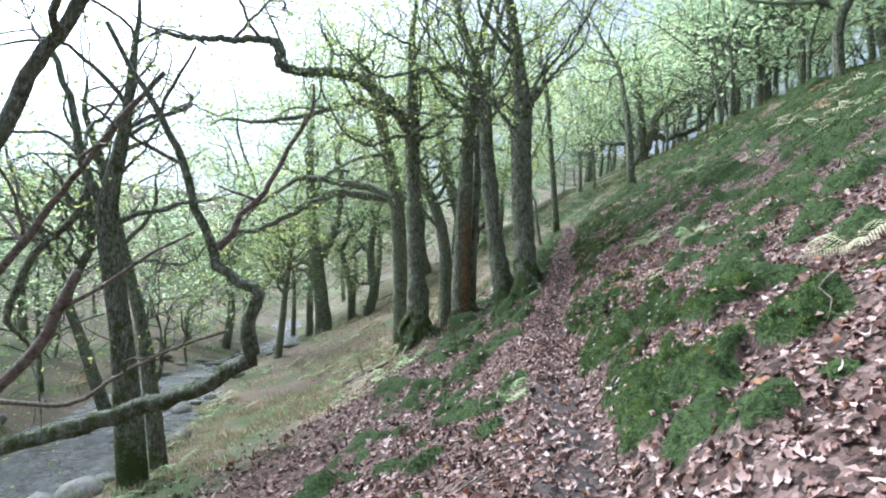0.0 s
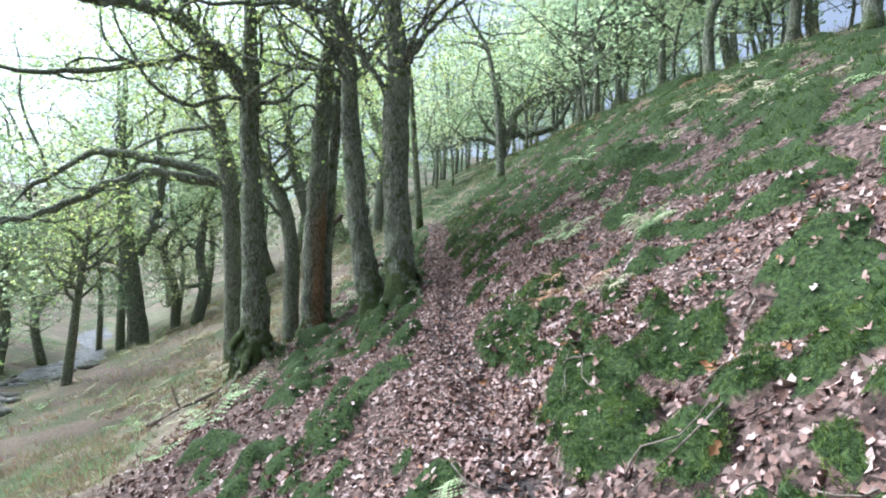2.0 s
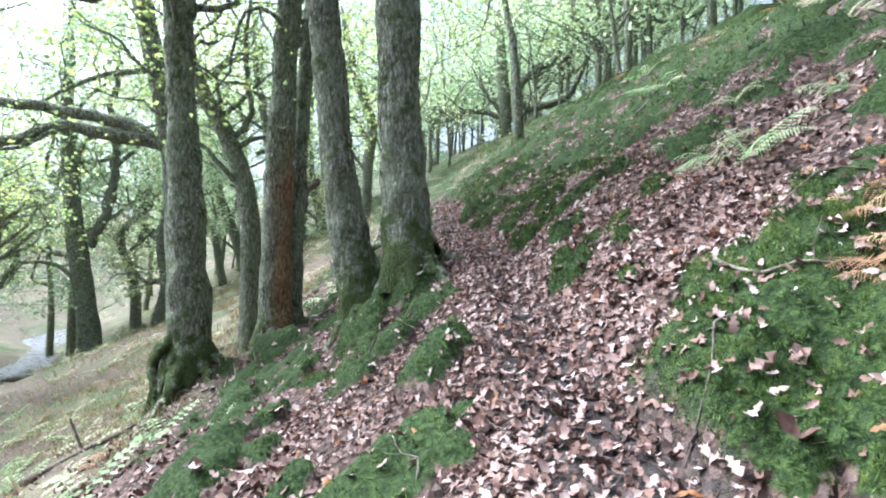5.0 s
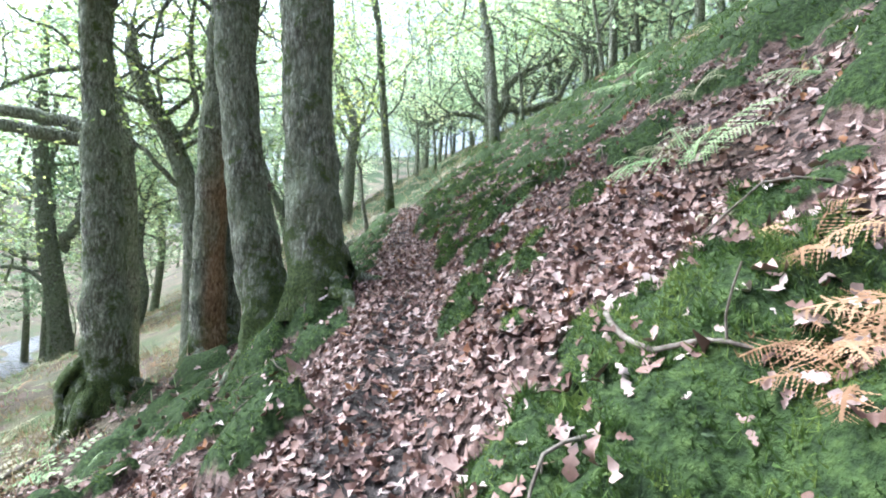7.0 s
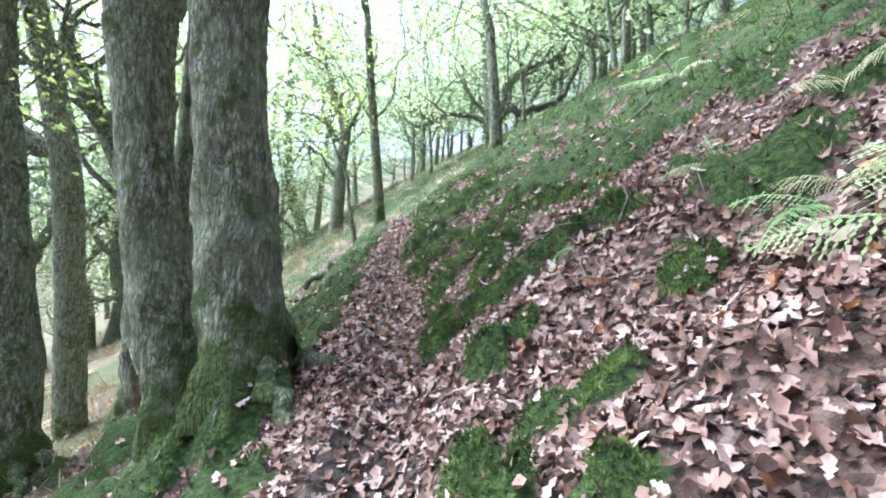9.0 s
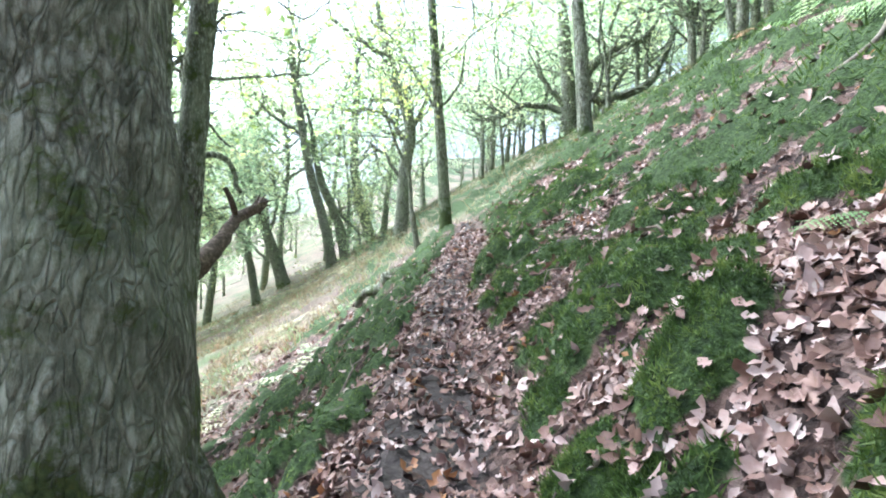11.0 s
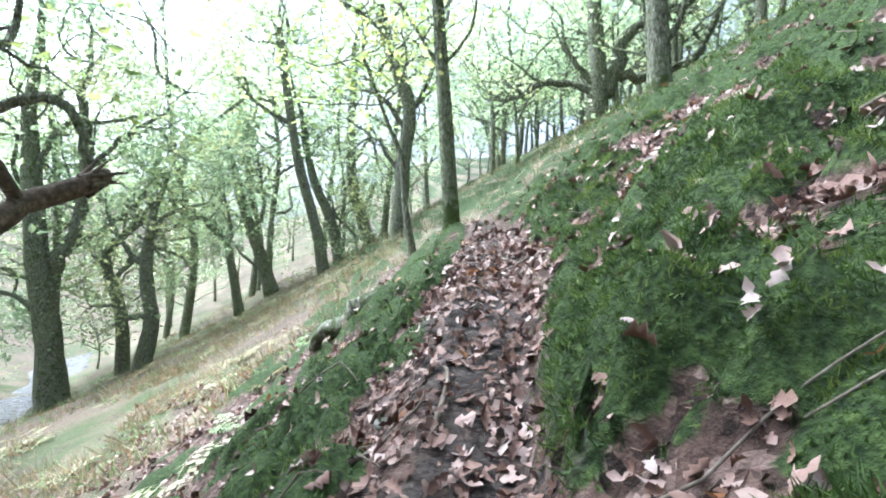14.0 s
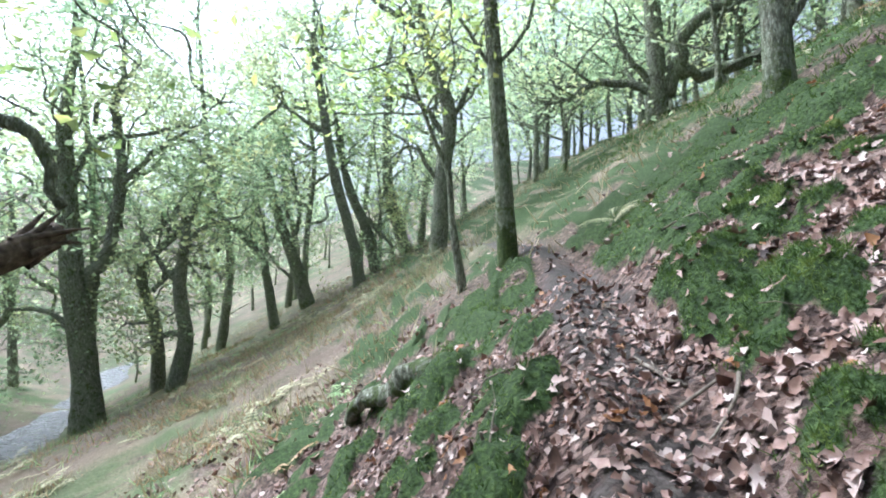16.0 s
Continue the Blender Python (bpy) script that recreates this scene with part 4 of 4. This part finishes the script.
def near_spots(y0, y1, d0, d1, leafy=True):
    def where(rng, count):
        y = rng.uniform(y0, y1, count)
        x = path_x(y) + rng.uniform(d0, d1, count)
        mo, tr, _ = cover(x, y)
        keep = rng.random(count) < ((1.0 - 0.87 * mo) * (1 - 0.45 * tr) if leafy else mo)
        return x[keep], y[keep]
    return where


scatter_leaves("leaf_litter", 6500, near_spots(9, 34, -6, -1.6), 0.11, LITTER, "brown fallen leaves strewn down the lower slope", 37)
LEAFY = "curled pinkish-brown fallen oak leaves on the slope"
scatter_leaves("leaf_litter", 23000, near_spots(6.6, 19.5, -2.0, 3.2), 0.066, LITTER, LEAFY, 31)
scatter_leaves("leaf_litter", 12500, near_spots(12.5, 20.2, -0.6, 1.8), 0.064, LITTER, LEAFY, 35, 0.02, True)
scatter_leaves("leaf_litter", 7000, near_spots(19.5, 27.5, -0.9, 1.7), 0.07, LITTER, LEAFY, 36, 0.02, True)
scatter_leaves("leaf_litter", 8500, near_spots(19.5, 29, -1.8, 3.0), 0.066, LITTER, LEAFY, 32)
scatter_leaves("leaf_litter", 7500, near_spots(8, 36, -7.5, 8), 0.11, LITTER, "brown fallen oak leaves lying thinly on the slope", 33)
scatter_leaves("leaf_litter", 1300, near_spots(8, 30, -2.0, 3.0), 0.075, LITTER_RUST, "fresh rust-orange fallen oak leaves", 34, 0.02)


def shoots(name, count, where, length, width, mat, label, category, seed, lean=1.1):
    rng = np.random.default_rng(seed)
    x, y = where(rng, count)
    n = len(x)
    p = np.column_stack([x, y, surface(x, y) - 0.006])
    d = rng.normal(0, lean, (n, 3)) + np.array([-0.25, 0, 1.0])
    d /= np.linalg.norm(d, axis=1)[:, None]
    s = np.cross(d, rng.normal(0, 1, (n, 3)))
    s /= np.linalg.norm(s, axis=1)[:, None]
    ln = length * rng.uniform(0.5, 1.4, (n, 1)) * (0.95 + 0.75 * vnoise(x / 0.11, y / 0.11, 28))[:, None]
    v = np.stack([p - s * width, p + s * width, p + d * ln], 1).reshape(-1, 3)
    return tagged(new(name, mesh_of(name, v, np.arange(n * 3).reshape(-1, 3), mat, False)), label, category, kind="stuff")


CUSHION = "deep green feathery moss cushions on the bank"
shoots("moss_carpet", 170000, near_spots(9, 20, 0.2, 1.6, False), 0.038, 0.0036, MOSS, CUSHION, "moss", 48)
shoots("moss_carpet", 120000, near_spots(6.5, 20, -2.4, 3.4, False), 0.036, 0.005, MOSS, CUSHION, "moss", 41)
shoots("moss_carpet", 130000, near_spots(19.5, 27.5, 0.2, 1.9, False), 0.040, 0.0036, MOSS, CUSHION, "moss", 49)
shoots("moss_carpet", 90000, near_spots(19, 31, -2.2, 3.6, False), 0.036, 0.005, MOSS, CUSHION, "moss", 42)
shoots("moss_carpet", 32000, near_spots(10, 42, 3.0, 9, False), 0.11, 0.012, MOSS, "green moss and short grass on the upper slope", "moss", 46)


def grassy(y0, y1, d0, d1):
    def where(rng, count):
        y = rng.uniform(y0, y1, count)
        x = path_x(y) + rng.uniform(d0, d1, count)
        _, _, st = cover(x, y)
        keep = (rng.random(count) < st) & (vnoise(x / 1.2, y / 1.2, 27) > -0.15)
        return x[keep], y[keep]
    return where


shoots("dry_grass", 42000, grassy(12, 48, -11, -1.2), 0.26, 0.011, STRAW, "pale straw-coloured dry grass on the lower slope", "grass", 43, 0.7)
shoots("dry_grass", 18000, grassy(16, 60, 2.5, 12), 0.22, 0.012, STRAW, "pale straw-coloured dry grass on the upper slope", "grass", 44, 0.7)
shoots("dry_grass", 14000, grassy(30, 75, -16, 4), 0.34, 0.02, STRAW, "pale straw-coloured dry grass along the slope", "grass", 45, 0.7)


shoots("rust_bracken_litter", 16000, grassy(16, 60, -14, -2.2), 0.20, 0.016, FERN_RUST, "rust-orange withered bracken stalks on the lower slope", "bracken", 50, 1.0)
shoots("green_grass", 26000, grassy(10, 60, -26, -1.4), 0.24, 0.016, FERN_GREEN, "thin green grass and herbs on the valley slope", "grass", 47, 0.8)


# ---- ferns ----
def frond(rng, length, droop, way, leaflets=15):
    """One arching frond with paired leaflets: triangles."""
    v, f = [], []
    n = leaflets
    side = np.array([-way[1], way[0], 0])
    for k in range(n):
        t = (k + 1) / n
        p = way * length * t + np.array([0, 0, length * (0.75 * t - droop * t * t)])
        w = length * 0.34 * math.sin(math.pi * min(1, 0.18 + 0.82 * t)) ** 0.8 * (1 - 0.35 * t) + 0.004
        for s in (-1, 1):
            tip = p + side * s * w + way * w * 0.40 + np.array([0, 0, -0.25 * w + rng.normal(0, 0.012)])
            q = way * length * 0.36 / n
            teeth = 5 if n > 10 else 2
            for j in range(teeth):
                u0, u1 = j / teeth, (j + 1) / teeth
                m0, m1 = p + (tip - p) * u0, p + (tip - p) * u1
                g = q * (1.25 - u0) * (1.0 if n > 10 else 1.2)
                i = len(v)
                v += [m0, m0 * 0.45 + m1 * 0.55 + g, m1, m0 * 0.45 + m1 * 0.55 - g]
                f += [(i, i + 1, i + 2, i + 3)]
        i = len(v)
        p0 = way * length * (t - 1 / n) + np.array([0, 0, length * (0.75 * (t - 1 / n) - droop * (t - 1 / n) ** 2)])
        v += [p0 - side * 0.004, p0 + side * 0.004, p + side * 0.003, p - side * 0.003]
        f += [(i, i + 1, i + 2, i + 3)]
    return v, f


def fern(x, y, size, mat, label, seed, fronds=5, category="fern", leaflets=20):
    rng = np.random.default_rng(seed)
    v, f = [], []
    for k in range(fronds):
        a = k * 6.283 / fronds + rng.normal(0, 0.4)
        fv, ff = frond(rng, size * rng.uniform(0.7, 1.15), rng.uniform(0.4, 0.8), np.array([math.cos(a), math.sin(a), 0]), leaflets)
        f += [tuple(i + len(v) for i in q) for q in ff]
        v += fv
    ob = tagged(new("fern", mesh_of("fern", v, f, mat, False)), label, category, "ferns on the slope")
    ob.matrix_world = pose(x, y, float(surface(np.array(x), np.array(y))) - 0.02, 0, -30, 0)
    return ob


GREEN_FERN, PALE_FERN, RUST_FERN = "pale green fern fronds arching from the bank", "bleached straw-yellow fern fronds on the slope", "withered rust-orange bracken fronds"
FERNS = [
    (5.37, 18.62, 0.34, 0),
    (5.43, 14.61, 0.50, 0),
    (5.62, 14.95, 0.40, 1),
    (4.56, 14.03, 0.28, 1),
    (5.52, 16.87, 0.55, 0),
    (6.34, 16.69, 0.39, 0),
    (6.54, 18.01, 0.44, 1),
    (5.94, 19.67, 0.31, 0),
    (6.23, 18.53, 0.37, 0),
    (5.80, 17.46, 0.28, 1),
    (4.50, 15.28, 0.24, 2),
    (4.31, 15.07, 0.22, 2),
    (4.33, 15.20, 0.18, 2),
    (4.23, 14.95, 0.22, 2),
    (5.71, 17.46, 0.37, 0),
    (5.53, 17.73, 0.22, 0),
    (2.24, 12.10, 0.50, 0),
    (8.81, 18.52, 0.66, 1),
    (4.63, 10.01, 0.55, 1),
    (8.75, 21.88, 0.77, 0),
    (10.18, 19.65, 0.66, 1),
    (4.59, 14.73, 0.44, 2),
    (4.97, 16.04, 0.24, 1),
    (7.79, 30.61, 0.50, 1),
    (4.97, 30.21, 0.44, 1),
    (0.59, 36.86, 0.55, 2),
    (1.75, 34.92, 0.50, 1),
    (0.73, 35.52, 0.55, 2),
    (0.50, 42.87, 0.55, 2),
    (2.18, 41.32, 0.50, 1),
    (0.09, 39.15, 0.55, 2),
    (-1.32, 42.52, 0.50, 2),
    (0.59, 41.01, 0.50, 1),
    (3.46, 42.22, 0.50, 1),
    (4.90, 45.26, 0.50, 1),
    (-3.14, 36.36, 0.44, 0),
    (-3.26, 32.95, 0.44, 1),
    (1.49, 19.95, 0.33, 0),
    (0.72, 39.47, 0.66, 1),
    (3.58, 35.20, 0.55, 1),
    (8.16, 25.87, 0.50, 0),
    (6.81, 44.93, 0.55, 1),
    (8.19, 25.86, 0.50, 1),
    (-4.12, 17.27, 0.99, 0),
    (-4.13, 15.99, 0.77, 0),
]
for n, (x, y, size, tone) in enumerate(FERNS):
    mat, lab = ((FERN_GREEN, GREEN_FERN), (FERN_PALE, PALE_FERN), (FERN_RUST, RUST_FERN))[tone]
    fern(x, y, size, mat, lab, 300 + n)


def bracken():
    rng = np.random.default_rng(91)
    protos = [fern(-3 - k, 30 + k, 0.6, (FERN_PALE, FERN_RUST, FERN_GREEN, FERN_PALE)[k], (PALE_FERN, RUST_FERN, GREEN_FERN, PALE_FERN)[k], 400 + k, 5, leaflets=8) for k in range(4)]
    n = 0
    while n < 245:
        if rng.random() < 0.6:
            y = rng.uniform(20, 62)
            x = path_x(y) + rng.uniform(-15, -2.5)
        elif rng.random() < 0.6:
            y = rng.uniform(12, 50)
            x = path_x(y) + rng.uniform(4.5, 10)
        else:
            y = rng.uniform(16, 60)
            x = np.interp(y, YS, STREAM_X) - rng.uniform(3, 9)
        if y < 27 and -4.5 < x - path_x(y) < 0:
            continue
        if vnoise(np.array(x / 2.5), np.array(y / 2.5), 31) < -0.1:
            continue
        s = rng.uniform(0.6, 1.25)
        ob = copy_thing(protos[int(rng.integers(0, 4))], pose(float(x), float(y), float(land(x, y)) - 0.02, 0, -24, rng.uniform(-40, 40)))
        ob.scale = (s, s, s)
        n += 1


bracken()


# ---- fallen wood ----
def stick(pts, r0, r1, label, name="fallen_branch", sides=7, mat=None, forks=0, seed=1, moss=0.0, category="branch", splinters=0):
    rng = np.random.default_rng(seed)
    if name == "fallen_branch":
        pts = [(x, y, float(surface(x, y)) + 0.5 * r0 + 0.012) for x, y, _ in pts]
    q, r = spline(pts, np.linspace(r0, r1, len(pts)), 0.12 if r0 < 0.06 else 0.2)
    q = q + rng.normal(0, 0.22, q.shape) * r[:, None]
    w = Wood()
    w.tube(q, r, sides, 0.2 if r0 > 0.06 else 0.14, (lambda co: np.full(co.shape[:2], moss)) if moss else None, cap=True)
    for _ in range(splinters):
        d = (q[-1] - q[-3]) / np.linalg.norm(q[-1] - q[-3])
        o = q[-2] + rng.normal(0, 0.45, 3) * r1
        w.tube(*wander(rng, o, d + rng.normal(0, 0.1, 3), rng.uniform(0.15, 0.45), r1 * 0.45, 0.006, 0.08, 0.06, 0.0), 5)
    for _ in range(forks):
        i = int(rng.integers(len(q) // 3, len(q) - 1))
        b, br = wander(rng, q[i], rng.normal(0, 1, 3) + 1.2 * (q[-1] - q[0]) / np.linalg.norm(q[-1] - q[0]), rng.uniform(0.25, 0.6) * np.linalg.norm(q[-1] - q[0]) * 0.6, r[i] * 0.6, r1 * 0.5, 0.2, 0.2, 0.0)
        w.tube(b, br, 5)
    return tagged(new(name, w.mesh(name, mat or DEAD)), label, category)


stick([(-7.42, 12.92, -2.05), (-4.34, 12.91, -1.49), (-2.88, 12.9, -1.06), (-1.85, 12.89, -0.72), (-1.05, 12.88, -0.25)], 0.125, 0.096, "mossy fallen tree limb hanging over the stream", name="fallen_tree_limb", sides=14, mat=BARK, moss=0.35, forks=0)
stick([(-1.07, 12.88, -0.26), (-1.13, 12.87, 0.18), (-0.99, 12.86, 0.55), (-1.25, 12.85, 0.69), (-1.51, 12.85, 0.91), (-1.66, 12.84, 1.2), (-1.85, 12.83, 1.64), (-2.01, 12.81, 2.22), (-2.42, 12.78, 3.03), (-2.76, 12.77, 3.54), (-3.03, 12.75, 4.05)], 0.096, 0.029, "crooked upright limb of the fallen tree", name="fallen_tree_bough", sides=12, mat=BARK, moss=0.25, forks=2)
stick([(-1.55, 12.84, 1.13), (-1.35, 12.84, 1.31), (-1.26, 12.83, 1.57), (-0.93, 12.82, 1.87), (-0.72, 12.81, 2.32), (-0.36, 12.79, 2.91), (-0.33, 12.78, 3.28)], 0.059, 0.018, "bleached bare branch of the fallen tree", name="bare_branch", forks=3)
stick([(-6.06, 12.67, -0.24), (-4.24, 12.59, 2.57), (-3.79, 12.57, 3.45), (-3.27, 12.55, 4.24), (-2.64, 12.51, 5.4)], 0.114, 0.079, "dark leaning branch high over the stream", name="leaning_branch", sides=12, mat=BARK, forks=2)
stick([(-4.6, 11.72, -1.78), (-3.39, 11.68, -0.47), (-2.91, 11.66, 0.15), (-2.63, 11.65, 0.71), (-2.59, 11.65, 0.83)], 0.080, 0.043, "broken dead stem leaning over the bank", name="dead_branch", sides=10)
stick([(-2.73, 11.66, 0.43), (-2.31, 11.65, 0.66), (-1.82, 11.64, 1.0), (-1.32, 11.64, 1.27)], 0.028, 0.015, "thin bare grey branch", name="bare_branch")
stick([(-6.79, 13.7, -1.22), (-5.02, 13.64, 0.79), (-4.14, 13.61, 1.93), (-3.34, 13.58, 2.96), (-2.69, 13.56, 3.68)], 0.069, 0.033, "long pale dead pole leaning across the stream", name="dead_pole", forks=3, sides=9)
stick([(-8.12, 15.7, -1.45), (-5.97, 15.71, -1.67), (-5.16, 15.71, -1.6), (-4.55, 15.7, -1.19), (-3.54, 15.69, -0.66), (-2.52, 15.68, -0.29)], 0.051, 0.026, "dark bare branch trailing over the water", name="bare_branch", forks=2)
stick([(2.3, 25.3, 1.3), (2.5, 25.9, 1.72), (2.66, 26.6, 2.18), (2.92, 27.35, 2.6)], 0.14, 0.075, "splintered broken oak limb with torn bare wood", name="broken_limb", sides=14, mat=TORN, forks=1, splinters=18)
stick([(1.49, 28.48, 3.39), (1.78, 28.44, 3.5), (2.07, 28.41, 3.5), (2.27, 28.39, 3.31), (2.37, 28.39, 2.99), (2.4, 28.4, 2.87)], 0.059, 0.044, "dark hooked broken branch", name="hooked_branch", sides=10, mat=BARK)
stick([(4.55, 30.1, 0.78), (4.72, 29.8, 1.08), (4.98, 29.62, 1.15), (5.12, 29.3, 1.40), (5.45, 28.95, 1.48)], 0.08, 0.15, "dark mossy fallen log half sunk in the bank", name="fallen_log", sides=12, mat=BARK, moss=0.4, category="log")
stick([(7.76, 21.8, 3.11), (8.06, 21.64, 3.31), (8.71, 21.92, 3.75), (8.51, 21.11, 3.62)], 0.024, 0.017, "curved dead branch lying on the mossy slope", forks=1)
stick([(4.25, 15.88, 0.49), (4.15, 15.64, 0.43), (4.13, 15.46, 0.41), (4.14, 15.29, 0.43), (4.18, 15.17, 0.45)], 0.011, 0.006, "thin pale rotten branch among leaves", forks=1)
stick([(5.03, 17.88, 1.1), (5.13, 17.93, 1.18), (5.23, 17.92, 1.25), (5.31, 17.87, 1.31)], 0.007, 0.005, "bleached curved stick on the leaves")
stick([(4.11, 18.59, 0.48), (4.22, 18.88, 0.56), (4.35, 19.11, 0.62)], 0.021, 0.015, "bleached root crossing the path")
stick([(5.95, 25.97, 1.86), (6.26, 26.04, 2.11), (6.55, 26.02, 2.36), (6.78, 25.99, 2.55)], 0.008, 0.005, "long pale twig lying across the moss", forks=2)
stick([(6.16, 26.64, 2.01), (6.17, 26.42, 2.01), (6.18, 26.17, 2.04)], 0.012, 0.008, "short bleached stick across the path")
stick([(2.81, 19.56, -0.31), (2.88, 20.18, -0.16), (3.04, 20.52, 0.02)], 0.017, 0.011, "thin pale stick leaning on the mossy bank")
stick([(5.25, 24.09, 1.36), (5.39, 24.61, 1.5), (5.32, 25.03, 1.6)], 0.011, 0.006, "exposed bleached root at the path edge")
stick([(-1.84, 24.03, -3.08), (-1.45, 25.33, -2.94), (-0.21, 23.86, -2.11)], 0.064, 0.042, "dead brown branch on the slope", forks=2)
stick([(5.77, 21.81, 1.69), (5.95, 21.88, 1.81), (6.04, 21.7, 1.88)], 0.006, 0.005, "bent dry stalk over the moss")



def twigs():
    rng = np.random.default_rng(55)
    for n in range(115):
        y = rng.uniform(9, 28)
        x = path_x(y) + rng.uniform(-1.6, 2.6)
        a, ln = rng.uniform(0, 6.28), rng.uniform(0.18, 0.65)
        pts = []
        for t in np.linspace(-0.5, 0.5, 4):
            px, py = x + math.cos(a) * ln * t + rng.normal(0, 0.03), y + math.sin(a) * ln * t + rng.normal(0, 0.03)
            pts.append((px, py, float(surface(np.array(px), np.array(py))) + 0.035))
        stick(pts, rng.uniform(0.005, 0.011), 0.003, "pale dry twig lying among the fallen leaves", "twig", 6, None, int(rng.integers(0, 3)), n, 0, "twig")


twigs()


# ---- stones of the stream and path ----
def stone(x, y, size, z, seed, label, group):
    rng = np.random.default_rng(seed)
    bm = bmesh.new()
    bmesh.ops.create_icosphere(bm, subdivisions=2, radius=1.0)
    sc = np.array([rng.uniform(0.8, 1.5), rng.uniform(0.7, 1.1), rng.uniform(0.4, 0.65)]) * size
    off = rng.uniform(0, 50)
    for v in bm.verts:
        k = 1 + 0.22 * noise.noise(v.co * 1.3 + Vector((off, 0, 0))) + 0.1 * noise.noise(v.co * 3 + Vector((0, off, 0)))
        v.co = Vector((v.co.x * sc[0], v.co.y * sc[1], v.co.z * sc[2])) * k
    me = bpy.data.meshes.new("stone")
    bm.to_mesh(me)
    bm.free()
    me.materials.append(STONE)
    me.polygons.foreach_set("use_smooth", np.ones(len(me.polygons), dtype=bool))
    ob = tagged(new("stone", me), label, "stone", group)
    ob.matrix_world = pose(x, y, z, 0, 0, rng.uniform(0, 360))


def stones():
    rng = np.random.default_rng(66)
    for n in range(120):
        y = rng.uniform(10, 46)
        x = np.interp(y, YS, STREAM_X) + rng.normal(0, 1.6)
        stone(x, y, rng.uniform(0.14, 0.5), float(land(x, y)) + 0.10, 500 + n, "mossy grey boulder in the shallow stream", "stones in the stream")
    for n in range(9):
        y = rng.uniform(20, 25)
        x = path_x(y) + rng.normal(-0.1, 0.25)
        stone(x, y, rng.uniform(0.04, 0.09), float(land(x, y)) - 0.025, 600 + n, "small brown stone set in the trodden path", "stones in the path")


stones()
